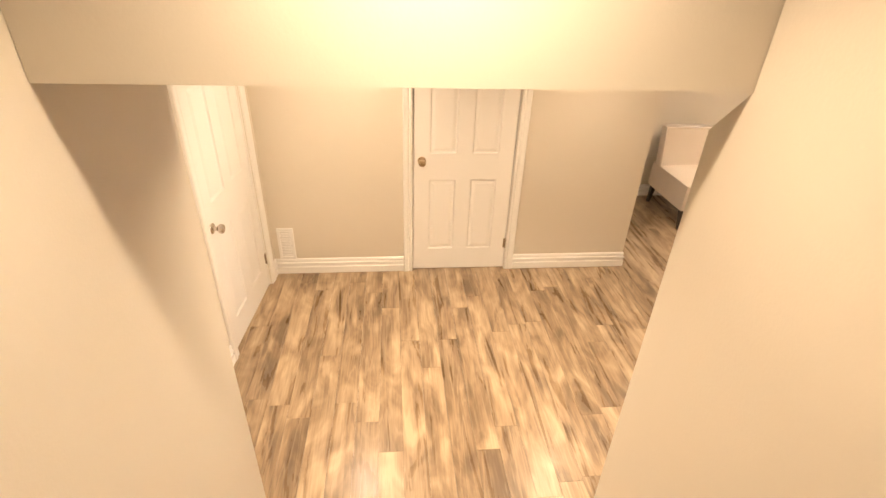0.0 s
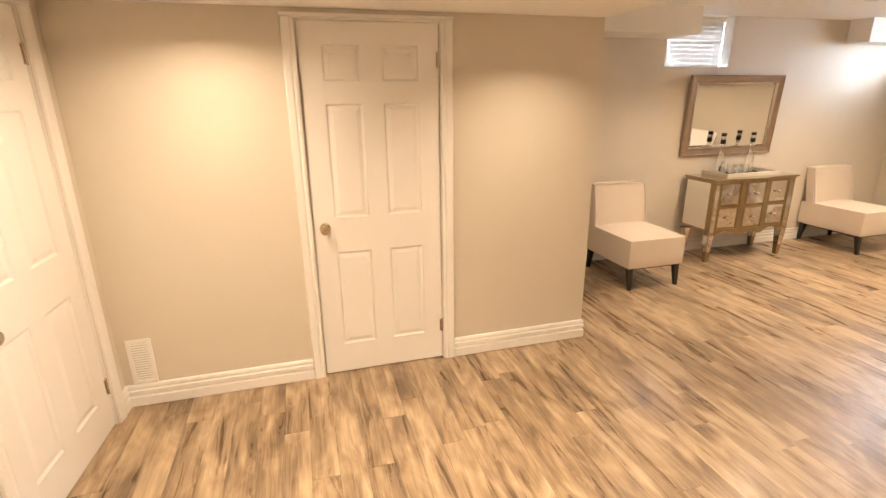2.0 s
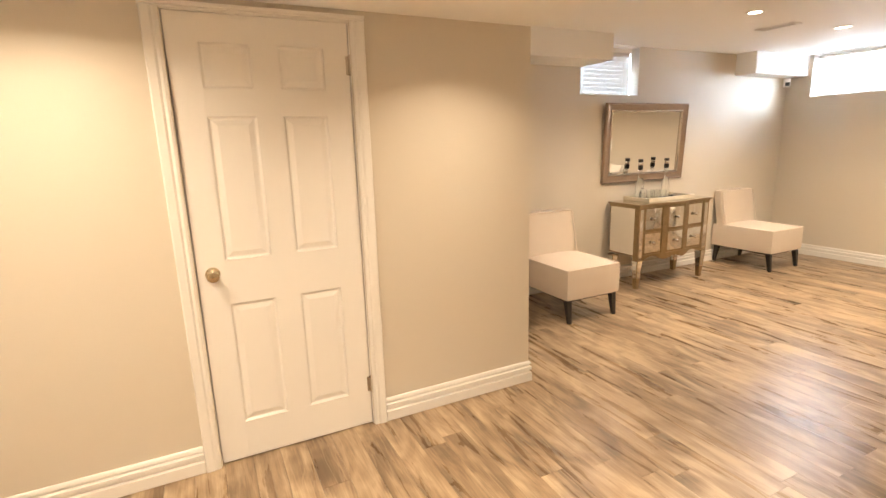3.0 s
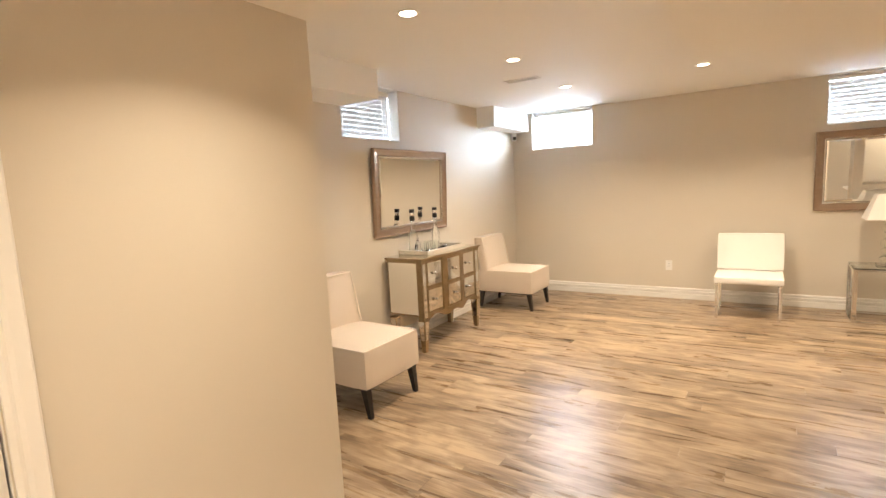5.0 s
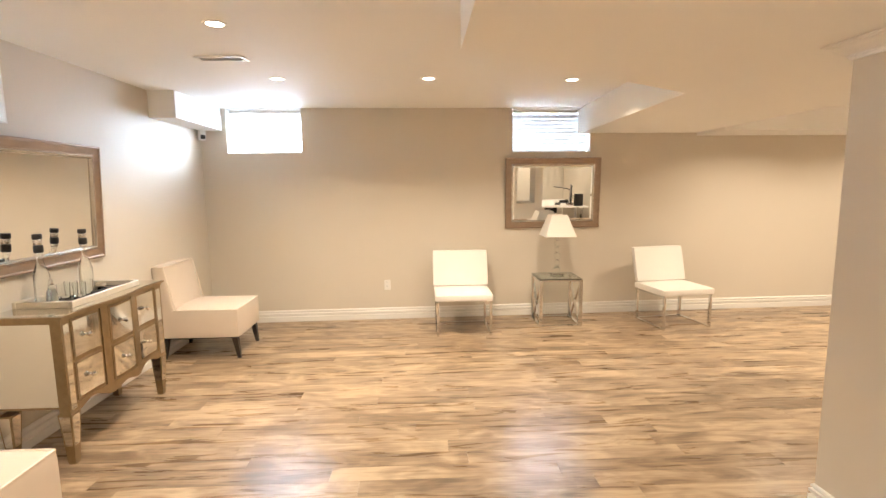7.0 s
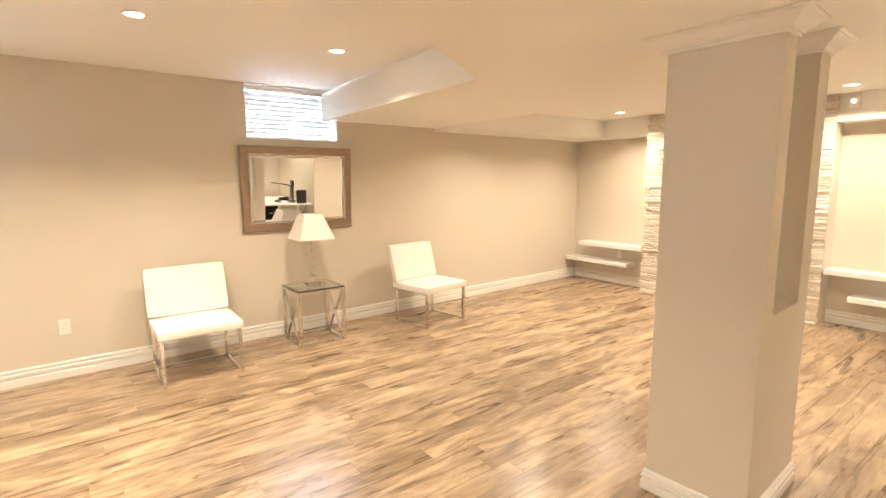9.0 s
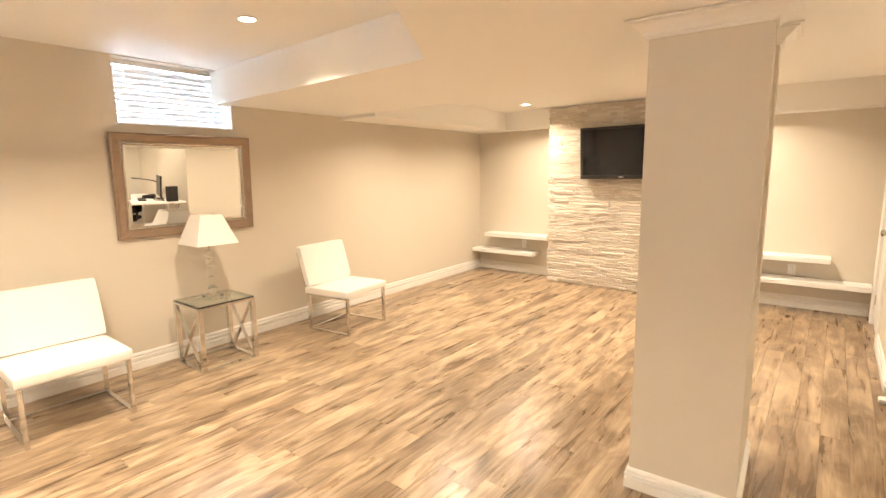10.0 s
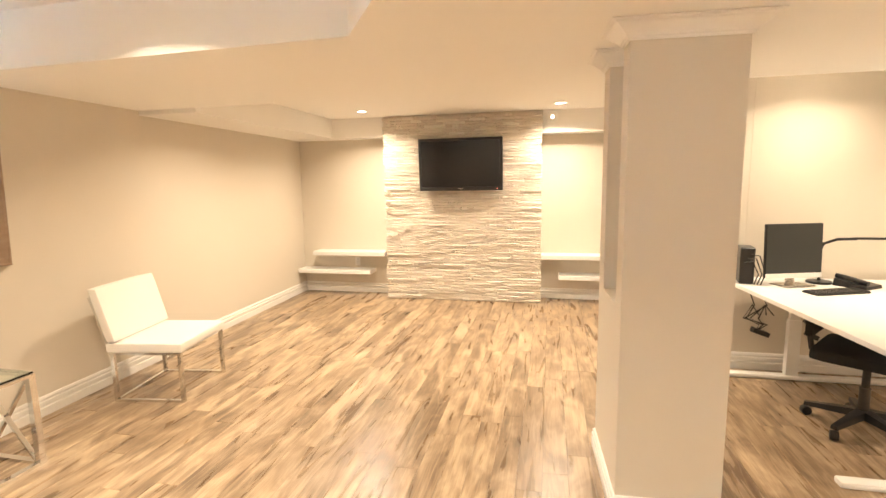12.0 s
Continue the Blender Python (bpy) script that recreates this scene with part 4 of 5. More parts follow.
bottle(IN @ pose(-0.25, 0.0, 0), "carafe", "small clear carafe with a chrome stopper", [(0.026, 0), (0.030, 0.02), (0.026, 0.07), (0.014, 0.10), (0.016, 0.115)], [(0.012, 0.03, CHROME)])


def tumbler(m):
    t = thing("tumbler", "clear cut-glass tumbler on the tray", "glass", m, "tumblers on the tray")
    bm = bmesh.new()
    lathe(bm, [(0.030, 0), (0.033, 0.004), (0.036, 0.085), (0.0335, 0.085), (0.030, 0.012), (0.001, 0.011)], 20)
    part("cup", bm, CRYSTAL, t, "", True)
    return t


tb = tumbler(IN @ pose(-0.06, 0.07, 0))
for x, y in ((0.02, 0.08), (0.06, 0.01), (-0.03, -0.005)):
    copy_thing(tb, IN @ pose(x, y, 0))
t = thing("bar_tongs", "black and chrome bar tongs lying on the tray", "bar tool", IN @ pose(0.10, -0.07, 0))
bm = bmesh.new()
tube(bm, [(-0.12, 0.0, 0.008), (0, 0.014, 0.010), (0.10, 0.004, 0.008)], 0.006, 8)
tube(bm, [(-0.12, 0.0, 0.020), (0, -0.012, 0.010), (0.10, -0.008, 0.008)], 0.006, 8)
part("arms", bm, BLACKPLASTIC, t, "", True)
t = thing("ice_scoop", "chrome ice scoop lying on the tray", "bar tool", IN @ pose(0.20, -0.02, 0, 0, 0, 60))
bm = bmesh.new()
tube(bm, [(-0.09, 0, 0.008), (0.02, 0, 0.010)], 0.006, 8)
part("handle", bm, CHROME, t, "", True)
bm = bmesh.new()
cushion(bm, 0.02, -0.025, 0.001, 0.09, 0.025, 0.03, 0.012)
part("bowl", bm, CHROME, t, "", True)


# ---- white lounge chairs with chrome frames ----
def lounge_chair(m, label):
    """Its front faces -y, x from 0 to w; the back leans towards +y."""
    w, d = 0.60, 0.56
    t = thing("lounge_chair", label, "chair", m, "white lounge chairs")
    bm = bmesh.new()
    cushion(bm, 0.006, 0.0, 0.355, w - 0.006, d - 0.02, 0.425, 0.014, 0.006)
    part("seat", bm, LEATHER, t, "white leatherette seat pad", True)
    bm = bmesh.new()
    cushion(bm, 0.0, d - 0.10, 0.43, w, d - 0.035, 0.805, 0.014, 0.0, 0.27)
    part("backrest", bm, LEATHER, t, "white leatherette back pad", True)
    s = 0.024
    for x in (s / 2 + 0.02, w - s / 2 - 0.02):
        for y in (0.03, d - 0.05):
            bm = bmesh.new()
            box(bm, x - s / 2, y - s / 2, 0.0, x + s / 2, y + s / 2, 0.338)
            part("leg", bm, CHROME, t, "square chrome leg")
        for z in (0.0002, 0.3382):
            bm = bmesh.new()
            y0, y1 = (0.03 + s / 2, d - 0.05 - s / 2) if z < 0.1 else (0.018, d - 0.03)
            box(bm, x - s / 2, y0 + 0.0002, z, x + s / 2, y1 - 0.0002, z + 0.016)
            part("side_rail", bm, CHROME, t)
    bm = bmesh.new()
    box(bm, s + 0.02, d - 0.06, 0.0003, w - s - 0.02, d - 0.04, 0.016)
    part("cross_rail", bm, CHROME, t)
    bm = bmesh.new()
    box(bm, s + 0.02, d - 0.06, 0.3386, w - s - 0.02, d - 0.04, 0.354)
    part("cross_rail", bm, CHROME, t)
    for x in (0.03, w - 0.03):
        bm = bmesh.new()
        bar(bm, (x, d - 0.045, 0.345), (x, d + 0.075, 0.74), 0.02, 0.010)
        part("back_support", bm, CHROME, t)
    return t


lounge_chair(pose(7.19, 3.18, 0, 0, 0, -90), "white leatherette lounge chair on a chrome frame near the glass table")
lounge_chair(pose(7.196, 0.843, 0, 0, 0, -90 + 8.5), "white leatherette lounge chair on a chrome frame, turned slightly")


# ---- glass side table ----
def side_table(m):
    w, d, h = 0.46, 0.42, 0.52
    t = thing("side_table", "square chrome side table with a clear glass top", "side table", m)
    bm = bmesh.new()
    box(bm, 0.004, 0.004, h - 0.010, w - 0.004, d - 0.004, h, 0.002)
    part("glass_top", bm, TABLEGLASS, t, "clear glass top")
    s = 0.034
    for x in (s / 2, w - s / 2):
        for y in (s / 2, d - s / 2):
            bm = bmesh.new()
            box(bm, x - s / 2, y - s / 2, 0, x + s / 2, y + s / 2, h - 0.028)
            part("leg", bm, CHROME, t, "square chrome leg")
    for z in (0.0002, h - 0.0278):
        for y in (s / 2, d - s / 2):
            bm = bmesh.new()
            box(bm, (s if z < 0.1 else 0.0) + 0.0002, y - s / 2, z, w - (s if z < 0.1 else 0.0) - 0.0002, y + s / 2, z + 0.017)
            part("rail", bm, CHROME, t)
        for x in (s / 2, w - s / 2):
            bm = bmesh.new()
            box(bm, x - s / 2, s + 0.0002, z, x + s / 2, d - s - 0.0002, z + 0.017)
            part("rail", bm, CHROME, t)
    for x in (s / 2, w - s / 2):
        for a, b, o in ((s, d - s, -0.0065), (d - s, s, 0.0065)):
            bm = bmesh.new()
            bar(bm, (x + o, a, 0.02), (x + o, b, h - 0.03), 0.012, 0.024, (1, 0, 0))
            part("brace", bm, CHROME, t, "crossed chrome brace")
    return t


TABLE = pose(7.44, 2.06, 0, 0, 0, -90)
side_table(TABLE)
lamp = thing("table_lamp", "table lamp with stacked crystal balls and a white tapered shade", "table lamp", TABLE @ pose(0.25, 0.26, 0.5202))
bm = bmesh.new()
box(bm, -0.06, -0.06, 0, 0.06, 0.06, 0.018, 0.003)
part("base", bm, CRYSTAL, lamp, "clear crystal base")
z = 0.0185
for r in (0.040, 0.033, 0.040, 0.030, 0.036):
    bm = bmesh.new()
    prof = [(r * math.sin(math.pi * (0.06 + 0.88 * i / 10)), z + r - r * math.cos(math.pi * (0.06 + 0.88 * i / 10))) for i in range(11)]
    lathe(bm, prof, 18)
    part("crystal_ball", bm, CRYSTAL, lamp, "", True)
    z += 2 * r - 0.001
    bm = bmesh.new()
    lathe(bm, [(0.012, z - 0.004), (0.012, z + 0.004)], 14)
    part("collar", bm, CHROME, lamp, "", True)
    z += 0.003
bm = bmesh.new()
lathe(bm, [(0.006, z), (0.006, z + 0.27)], 10)
part("stem", bm, CHROME, lamp, "", True)
bm = bmesh.new()
zb, zt, a, b = 0.435, 0.665, 0.165, 0.085
rings = [[(-a, -a, zb), (a, -a, zb), (a, a, zb), (-a, a, zb)], [(-b, -b, zt), (b, -b, zt), (b, b, zt), (-b, b, zt)]]
inner = [[(-a + 0.004, -a + 0.004, zb), (a - 0.004, -a + 0.004, zb), (a - 0.004, a - 0.004, zb), (-a + 0.004, a - 0.004, zb)], [(-b + 0.004, -b + 0.004, zt), (b - 0.004, -b + 0.004, zt), (b - 0.004, b - 0.004, zt), (-b + 0.004, b - 0.004, zt)]]
vo = [[bm.verts.new(p) for p in r] for r in rings]
vi = [[bm.verts.new(p) for p in r] for r in inner]
for i in range(4):
    j = (i + 1) % 4
    bm.faces.new((vo[0][i], vo[0][j], vo[1][j], vo[1][i]))
    bm.faces.new((vi[0][i], vi[1][i], vi[1][j], vi[0][j]))
    bm.faces.new((vo[0][i], vi[0][i], vi[0][j], vo[0][j]))
    bm.faces.new((vo[1][i], vo[1][j], vi[1][j], vi[1][i]))
part("shade", bm, SHADE, lamp, "white tapered square fabric shade")


# ---- television wall: shelves and television ----
def wall_shelf(x0, x1, z, label):
    bm = bmesh.new()
    box(bm, x0, -2.6195, z, x1, -2.38, z + 0.052, 0.003)
    return tagged(link("floating_shelf", bm, WHITELAM), label, "shelf", "floating shelves")


wall_shelf(6.85, 7.86, 0.535, "white floating shelf butting against the stone")
wall_shelf(7.06, 8.085, 0.29, "white floating shelf above the baseboard by the side wall")
wall_shelf(3.80, 4.87, 0.53, "white floating shelf butting against the stone")
wall_shelf(3.47, 4.66, 0.285, "white floating shelf above the baseboard by the side wall")
tv = thing("television", "black flat television hung on the stone wall", "television", pose(5.318, -2.215, 1.371, -4, 0, 0))
bm = bmesh.new()
box(bm, 0, -0.055, 0, 1.0, -0.004, 0.615, 0.008, 2)
part("casing", bm, BLACKPLASTIC, tv)
bm = bmesh.new()
for b in ((0, 0, 1.0, 0.045), (0, 0.585, 1.0, 0.615), (0, 0.045, 0.03, 0.585), (0.97, 0.045, 1.0, 0.585)):
    box(bm, b[0], -0.0038, b[1], b[2], 0.004, b[3], 0.002)
part("bezel", bm, BLACKPLASTIC, tv, "glossy black bezel")
bm = bmesh.new()
box(bm, 0.03, -0.0036, 0.045, 0.97, -0.0005, 0.585)
part("screen", bm, SCREEN, tv, "dark switched-off screen")
bm = bmesh.new()
box(bm, 0.47, 0.0042, 0.018, 0.53, 0.0050, 0.028)
part("badge", bm, CHROME, tv, "small pale badge bar")
# red reflection, made as a small glowing block on the bezel
bm = bmesh.new()
box(bm, 0.06, 0.0042, 0.018, 0.068, 0.0052, 0.024)
part("red_glint", bm, REDGLINT, tv)
bm = bmesh.new()
box(bm, 0.35, -0.125, 0.18, 0.65, -0.0552, 0.45)
part("bracket", bm, BLACKPLASTIC, tv, "black wall bracket")


# ---- office corner ----
desk = thing("desk", "white L-shaped sit-stand desk with white steel legs", "desk", pose(0, 0, 0))
bm = bmesh.new()
poly = [(1.95, -0.44), (3.49, -0.44), (3.50, -0.24), (3.43, 0.50), (3.355, 1.30), (2.68, 1.30), (2.68, 0.42), (2.56, 0.28), (1.95, 0.28)]
hull(bm, [(x, y, 0.715) for x, y in poly], [(x, y, 0.74) for x, y in poly])
bmesh.ops.triangulate(bm, faces=[f for f in bm.faces if len(f.verts) > 4])
part("worktop", bm, WHITELAM, desk, "white laminate worktop")
for y, x0, x1, xc in ((-0.335, 2.35, 3.50, 3.03), (1.03, 2.76, 3.40, 3.05)):
    bm = bmesh.new()
    box(bm, x0, y - 0.035, 0.0, x1, y + 0.035, 0.035, 0.012, 2)
    part("foot", bm, WHITESTEEL, desk, "white steel foot bar", True)
    bm = bmesh.new()
    box(bm, xc - 0.04, y - 0.025, 0.0352, xc + 0.04, y + 0.025, 0.45)
    box(bm, xc - 0.032, y - 0.018, 0.45, xc + 0.032, y + 0.018, 0.690)
    part("lifting_leg", bm, WHITESTEEL, desk)
    bm = bmesh.new()
    box(bm, x0 + 0.1, y - 0.03, 0.690, x1 - 0.12, y + 0.03, 0.7148)
    part("top_bracket", bm, WHITESTEEL, desk)

DESKZ = 0.7402
mon = thing("monitor", "dark grey computer monitor on the white desk", "monitor", pose(3.14, -0.14, DESKZ, -3, 0, 197))
bm = bmesh.new()
box(bm, -0.205, 0.005, 0.055, 0.205, 0.030, 0.425, 0.004)
part("housing", bm, BLACKPLASTIC, mon)
bm = bmesh.new()
box(bm, -0.201, 0.0035, 0.088, 0.201, 0.0049, 0.421)
part("screen", bm, GREYSCREEN, mon, "switched-off screen")
bm = bmesh.new()
box(bm, -0.205, 0.002, 0.053, 0.205, 0.0048, 0.0865)
part("chin", bm, WHITESTEEL, mon, "pale lower bezel")
bm = bmesh.new()
box(bm, -0.03, 0.0302, 0.012, 0.03, 0.045, 0.20)
part("neck", bm, NICKEL, mon)
bm = bmesh.new()
box(bm, -0.11, -0.06, 0, 0.11, 0.09, 0.010, 0.004)
part("stand", bm, NICKEL, mon, "flat metal stand")
pc = thing("mini_computer", "small black computer box with cables beside the monitor", "computer", pose(3.41, -0.25, DESKZ, 0, 0, 170))
bm = bmesh.new()
box(bm, -0.045, -0.085, 0.0, 0.045, 0.085, 0.255, 0.006)
part("case", bm, BLACKPLASTIC, pc)
for i in range(3):
    bm = bmesh.new()
    x = -0.02 + 0.02 * i
    tube(bm, [(x, -0.10, 0.15 + 0.03 * i), (x + 0.04, -0.15, 0.17 + 0.02 * i), (x + 0.08, -0.14, 0.08), (x + 0.06, -0.12, 0.006)], 0.004, 6)
    part("cable", bm, BLACKPLASTIC, pc, "", True)
kb = thing("keyboard", "thin black keyboard on the desk", "keyboard", pose(2.98, 0.05, DESKZ, 0, 0, 200))
bm = bmesh.new()
box(bm, -0.19, -0.06, 0, 0.19, 0.06, 0.012, 0.003)
part("tray", bm, BLACKPLASTIC, kb)
bm = bmesh.new()
for i in range(15):
    for j in range(5):
        box(bm, -0.182 + 0.0245 * i, -0.054 + 0.022 * j, 0.0122, -0.162 + 0.0245 * i, -0.036 + 0.022 * j, 0.017)
tagged(part("keys", bm, BLACKPLASTIC, kb), kind="stuff")
ph = thing("desk_phone", "black desk telephone with its handset", "telephone", pose(2.75, -0.17, DESKZ, 0, 0, 215))
bm = bmesh.new()
hull(bm, [(-0.09, -0.10, 0), (0.09, -0.10, 0), (0.09, 0.10, 0), (-0.09, 0.10, 0)], [(-0.085, -0.095, 0.02), (0.085, -0.095, 0.02), (0.085, 0.095, 0.05), (-0.085, 0.095, 0.05)])
part("body", bm, BLACKPLASTIC, ph)
bm = bmesh.new()
tube(bm, [(-0.055, -0.09, 0.038), (-0.055, -0.04, 0.045), (-0.055, 0.05, 0.062), (-0.055, 0.10, 0.066)], 0.016, 10)
part("handset", bm, BLACKPLASTIC, ph, "", True)
dl = thing("desk_lamp", "black desk lamp with a flat bent arm", "desk lamp", pose(2.93, -0.27, DESKZ, 0, 0, 0))
bm = bmesh.new()
lathe(bm, [(0.075, 0), (0.078, 0.006), (0.074, 0.016), (0.02, 0.02)], 24)
part("foot", bm, BLACKPLASTIC, dl, "", True)
bm = bmesh.new()
tube(bm, [(0, 0, 0.02), (0.02, 0.0, 0.20), (0.0, 0.02, 0.28), (-0.06, 0.06, 0.315), (-0.14, 0.12, 0.325)], 0.010, 10)
part("arm", bm, BLACKPLASTIC, dl, "", True)
bm = bmesh.new()
bar(bm, (-0.13, 0.11, 0.328), (-0.36, 0.28, 0.345), 0.045, 0.014)
part("head", bm, BLACKPLASTIC, dl, "flat black lamp head")
for k, (x, y, z, s) in enumerate(((3.22, -0.40, 0.34, 1.0), (2.88, -0.40, 0.33, 0.7))):
    cb = thing("power_adapter", "black power adapter and cables hanging under the desk", "cable", pose(x, y, z))
    bm = bmesh.new()
    bar(bm, (-0.05 * s, 0, -0.03), (0.06 * s, 0.01, 0.01), 0.055 * s, 0.035)
    part("brick", bm, BLACKPLASTIC, cb)
    for j in range(5):
        bm = bmesh.new()
        r = random.Random(k * 10 + j)
        tube(bm, [(0.12 * s - 0.05 * j * s, 0.0, 0.372 if j < 2 else 0.12), (0.02 + r.uniform(-0.06, 0.06), 0.02, 0.20), (0.08 * s + r.uniform(-0.06, 0.06), 0.03, 0.10), (r.uniform(-0.04, 0.04), 0.015, 0.05), (0.03, 0.008, 0.0)], 0.0045, 6)
        part("cable", bm, BLACKPLASTIC, cb, "", True)


def office_chair(m):
    t = thing("office_chair", "black office chair on a five-star castor base", "office chair", m)
    bm = bmesh.new()
    cushion(bm, -0.24, -0.23, 0.42, 0.24, 0.24, 0.50, 0.035, 0.012)
    part("seat", bm, BLACKCLOTH, t, "black fabric seat", True)
    bm = bmesh.new()
    lathe(bm, [(0.028, 0.10), (0.028, 0.26), (0.020, 0.262), (0.020, 0.40)], 16)
    part("gas_lift", bm, BLACKPLASTIC, t, "", True)
    bm = bmesh.new()
    box(bm, -0.09, -0.12, 0.40, 0.09, 0.12, 0.425, 0.008)
    part("mechanism", bm, BLACKPLASTIC, t)
    bm = bmesh.new()
    tube(bm, [(0, 0.18, 0.41), (0, 0.27, 0.43), (0, 0.29, 0.55), (0, 0.27, 0.62)], 0.018, 8)
    part("back_stem", bm, BLACKPLASTIC, t, "", True)
    bm = bmesh.new()
    cushion(bm, -0.21, 0.22, 0.55, 0.21, 0.27, 0.70, 0.022)
    part("backrest", bm, BLACKCLOTH, t, "low black fabric backrest", True)
    for i in range(5):
        a = 2 * math.pi * i / 5 + 0.35
        c, s = math.cos(a), math.sin(a)
        bm = bmesh.new()
        p, q = Vector((0.02 * c, 0.02 * s, 0.105)), Vector((0.28 * c, 0.28 * s, 0.075))
        n = Vector((-s, c, 0))
        hull(bm, [p - n * 0.030 - Vector((0, 0, 0.025)), p + n * 0.030 - Vector((0, 0, 0.025)), p + n * 0.026 + Vector((0, 0, 0.022)), p - n * 0.026 + Vector((0, 0, 0.022))],
             [q - n * 0.018 - Vector((0, 0, 0.010)), q + n * 0.018 - Vector((0, 0, 0.010)), q + n * 0.015 + Vector((0, 0, 0.012)), q - n * 0.015 + Vector((0, 0, 0.012))])
        part("base_arm", bm, BLACKPLASTIC, t)
        bm = bmesh.new()
        lathe(bm, [(0.010, -0.022), (0.027, -0.020), (0.029, 0), (0.027, 0.020), (0.010, 0.022)], 14)
        bmesh.ops.rotate(bm, verts=bm.verts, cent=(0, 0, 0), matrix=Matrix.Rotation(radians(90), 3, "X") @ Matrix.Rotation(0.0, 3, "Z"))
        bmesh.ops.rotate(bm, verts=bm.verts, cent=(0, 0, 0), matrix=Matrix.Rotation(a + 0.6, 3, "Z"))
        bmesh.ops.translate(bm, verts=bm.verts, vec=(0.27 * c, 0.27 * s, 0.0292))
        part("castor", bm, BLACKPLASTIC, t, "", True)
    return t


office_chair(pose(2.97, 0.41, 0, 0, 0, 232))


# ---- ledge stone, piece by piece ----
def wobbly_stone(seed, w, h):
    """A split-faced strip: its front broken into uneven facets."""
    r = random.Random(seed)
    me = bpy.data.meshes.new("stone")
    n = 5
    vs, fs = [], []
    lean = r.uniform(-0.006, 0.006)
    for i in range(n + 1):
        x = w * i / n
        d = 0.006 + r.uniform(0.0, 0.012) + lean * i / n
        vs += [(x, 0, 0), (x, d, 0.002), (x, d + r.uniform(0.003, 0.010), h * r.uniform(0.25, 0.5)), (x, d + r.uniform(0.002, 0.011), h * r.uniform(0.6, 0.85)), (x, d + r.uniform(-0.002, 0.006), h - 0.002), (x, 0, h)]
    for i in range(n):
        a, b = i * 6, i * 6 + 6
        for j in range(5):
            fs.append((a + j, a + j + 1, b + j + 1, b + j))
    fs += [(5, 4, 3, 2, 1, 0), tuple(n * 6 + j for j in range(6))]
    me.from_pydata(vs, [], fs)
    me.materials.append(STONE)
    me.validate()
    return me


breast = solid("wall_stone_breast", STONE, "chimney breast faced in stacked pale ledge stone", "wall", (4.885, -2.619, 0, 6.805, -2.352, TVC - 0.001))
rs = random.Random(5)
HEIGHTS, WIDTHS = (0.022, 0.030, 0.038), (0.08, 0.13, 0.19, 0.27)
kinds = {(w, h): [wobbly_stone(k * 7 + int(w * 100) + int(h * 1000), w, h) for k in range(4)] for w in WIDTHS for h in HEIGHTS}
count, z = 0, 0.002
rest_v, rest_f = [], []
while z < TVC - 0.012:
    h = rs.choice(HEIGHTS)
    tall = min(h, TVC - 0.003 - z)
    x = 4.877 - rs.uniform(0, 0.012)
    while x < 6.78:
        w = rs.choice(WIDTHS)
        if 6.81 - x - w < 0.09:
            w = min(WIDTHS, key=lambda q: abs(q - (6.81 - x)))
        room = min(w, 6.816 - x) if 6.81 - x - w > 0 else 6.81 - x + rs.uniform(0, 0.01)
        me = rs.choice(kinds[w, h])
        y = -2.352 + rs.choice((0.0, 0.003, 0.006, 0.011, 0.018))
        sx, sz = room / w * 0.992, tall / h * 0.985
        if count < 300 and z < 1.55:
            o = new("stone", me)
            o.parent = breast
            o.location = (x, y, z)
            o.scale = (sx, 1, sz)
            count += 1
        else:
            b = len(rest_v)
            rest_v += [(x + v.co.x * sx, y + v.co.y, z + v.co.z * sz) for v in me.vertices]
            rest_f += [tuple(b + k for k in p.vertices) for p in me.polygons]
        x += room
    z += tall
me = bpy.data.meshes.new("stones")
me.from_pydata(rest_v, [], rest_f)
me.materials.append(STONE)
o = new("stones", me)
o.parent = breast
tagged(o, kind="stuff")

# ---- floor, plank by plank ----
base = solid("floor", UNDER_AND_SHADE, "rustic brown wood laminate floor with warm streaked planks", "floor", (-0.2, -2.7, -0.12, 8.3, 5.75, -0.010))
PW, PL = 0.127, 1.22


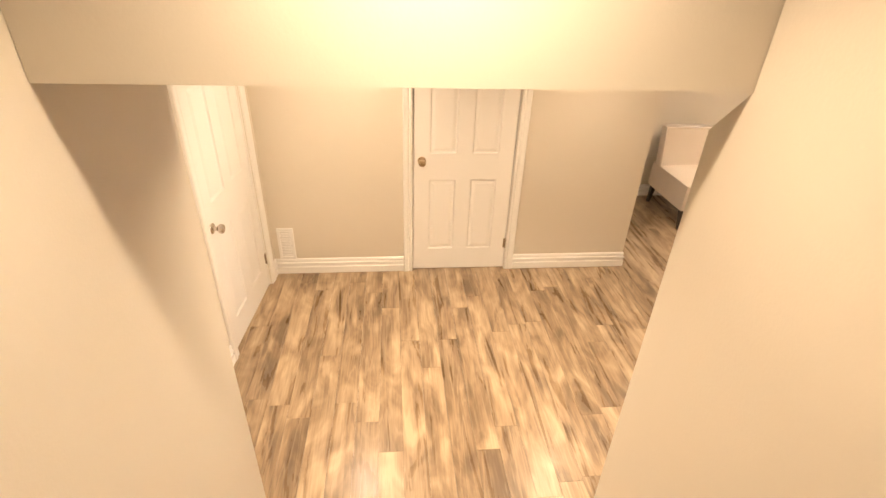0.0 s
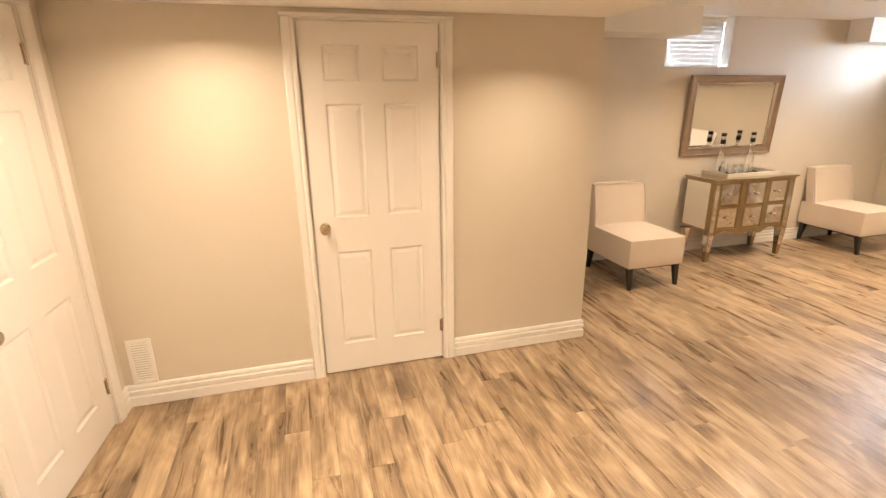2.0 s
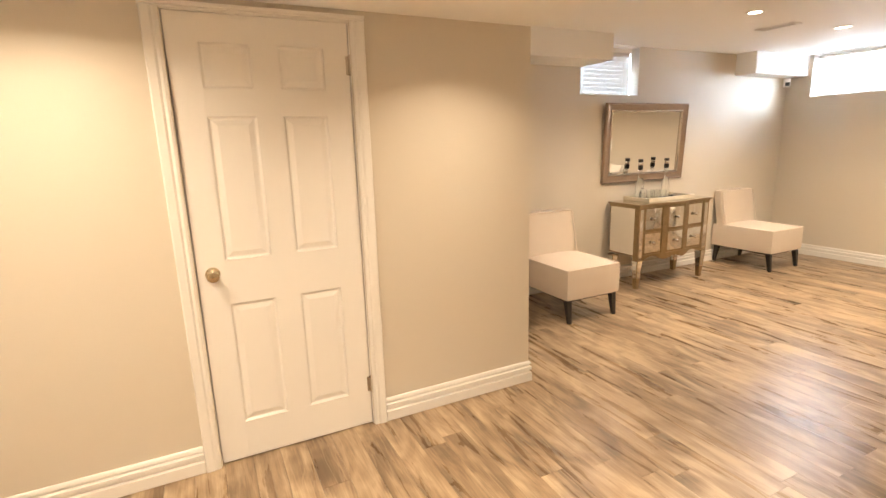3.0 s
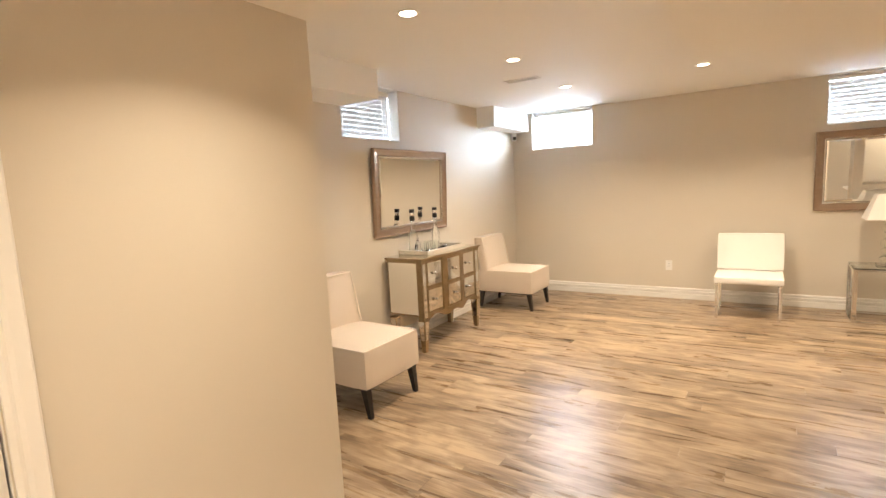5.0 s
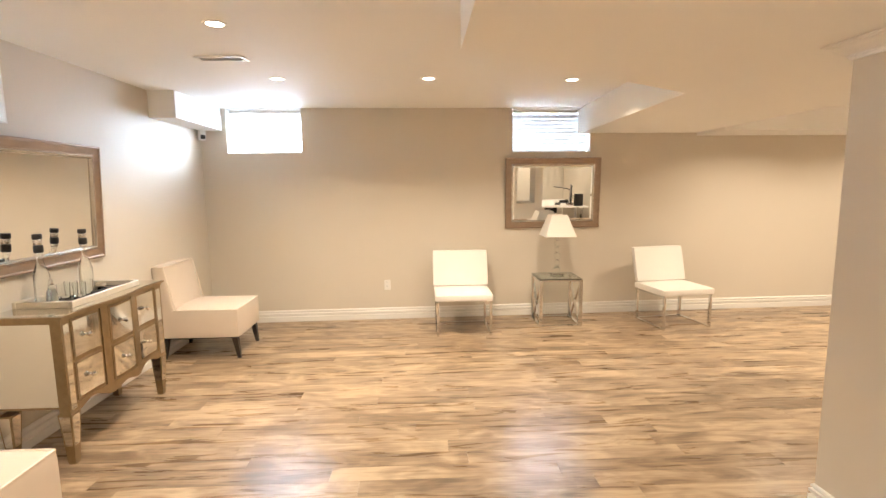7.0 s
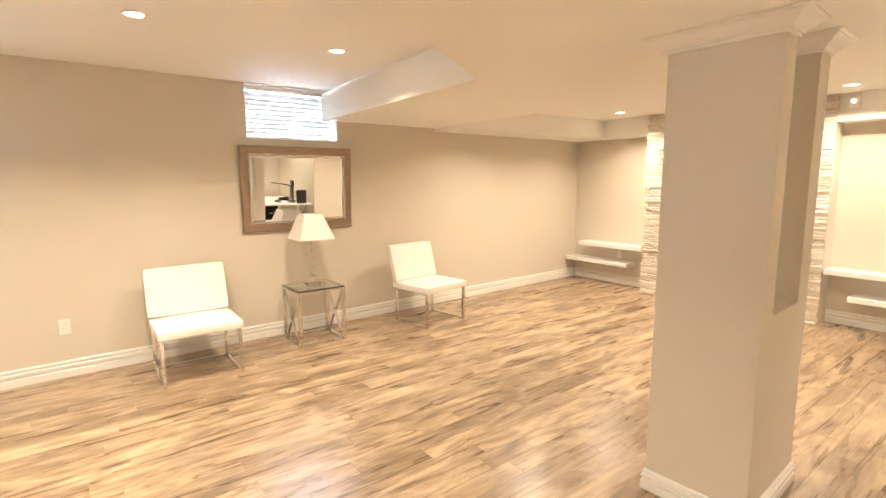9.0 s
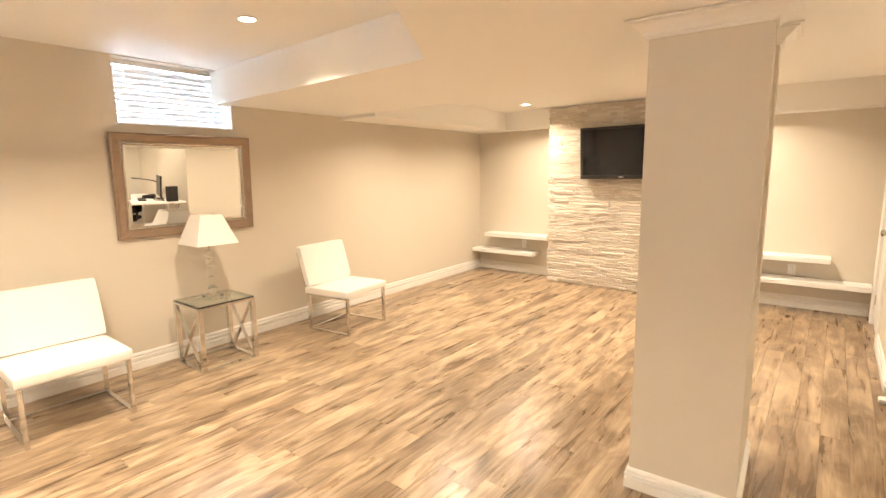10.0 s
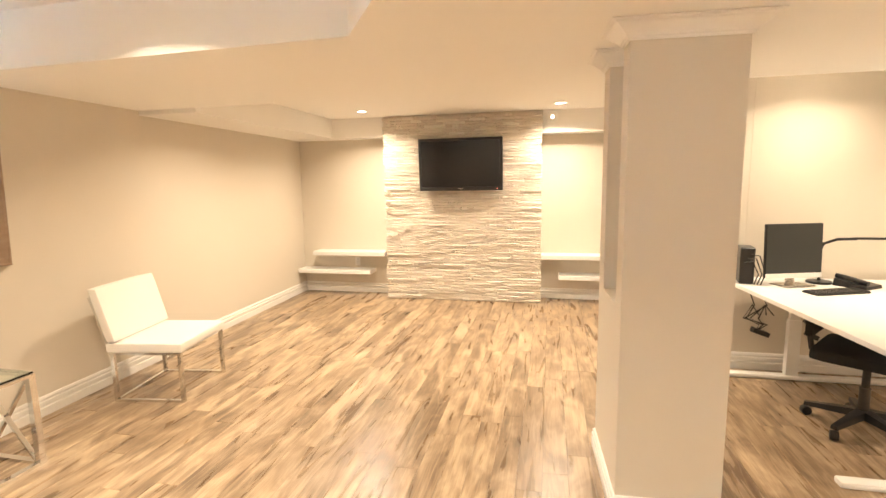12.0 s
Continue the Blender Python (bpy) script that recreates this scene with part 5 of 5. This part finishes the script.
def plank_mesh(length):
    bm = bmesh.new()
    x1, y1, z0, z1, c = PW - 0.0006, length - 0.0006, -0.0098, 0.0, 0.0012
    hull(bm, [(0.0006, 0.0006, z0), (x1, 0.0006, z0), (x1, y1, z0), (0.0006, y1, z0)], [(0.0006, 0.0006, z1 - c), (x1, 0.0006, z1 - c), (x1, y1, z1 - c), (0.0006, y1, z1 - c)])
    top = [f for f in bm.faces if f.calc_center_median().z > z1 - c - 1e-5]
    r = bmesh.ops.inset_region(bm, faces=top, thickness=c, depth=0)
    for f in top:
        for v in f.verts:
            v.co.z = z1
    bmesh.ops.recalc_face_normals(bm, faces=bm.faces)
    me = bpy.data.meshes.new("plank")
    bm.to_mesh(me)
    bm.free()
    me.materials.append(FLOOR)
    return me


whole = plank_mesh(PL)
cut = {}
rf = random.Random(11)
near, far = [], []
for i in range(67):
    x = -0.16 + i * PW
    if x > 8.15:
        break
    y = -2.66 - rf.uniform(0, PL)
    while y < 5.66:
        y0, y1 = max(y, -2.66), min(y + PL, 5.66)
        if y1 - y0 > 0.03:
            inside = (3.0 < x < 6.5 and y0 < 5.2 and y1 > 0.2) or (0.1 < x < 3.0 and y1 > 1.4 and y0 < 4.2)
            (near if inside else far).append((x, y0, round(y1 - y0, 2)))
        y += PL
while len(near) > 300:
    far.append(near.pop())
for x, y, n in near:
    if abs(n - PL) < 0.006:
        me = whole
    else:
        if n not in cut:
            cut[n] = plank_mesh(n)
        me = cut[n]
    o = new("plank", me)
    o.parent = base
    o.location = (x, y, 0)
bm = bmesh.new()
vs, fs = [], []
for x, y, n in far:
    b = len(vs)
    x0, x1, y0, y1 = x + 0.0006, x + PW - 0.0006, y + 0.0006, y + n - 0.0006
    c = 0.0012
    vs += [(x0, y0, -0.009), (x1, y0, -0.009), (x1, y1, -0.009), (x0, y1, -0.009), (x0, y0, -c), (x1, y0, -c), (x1, y1, -c), (x0, y1, -c), (x0 + c, y0 + c, 0), (x1 - c, y0 + c, 0), (x1 - c, y1 - c, 0), (x0 + c, y1 - c, 0)]
    for k in range(4):
        j = (k + 1) % 4
        fs += [(b + k, b + j, b + 4 + j, b + 4 + k), (b + 4 + k, b + 4 + j, b + 8 + j, b + 8 + k)]
    fs.append((b + 8, b + 9, b + 10, b + 11))
bm.free()
me = bpy.data.meshes.new("planks")
me.from_pydata(vs, [], fs)
me.materials.append(FLOOR)
o = new("planks", me)
o.parent = base
tagged(o, kind="stuff")
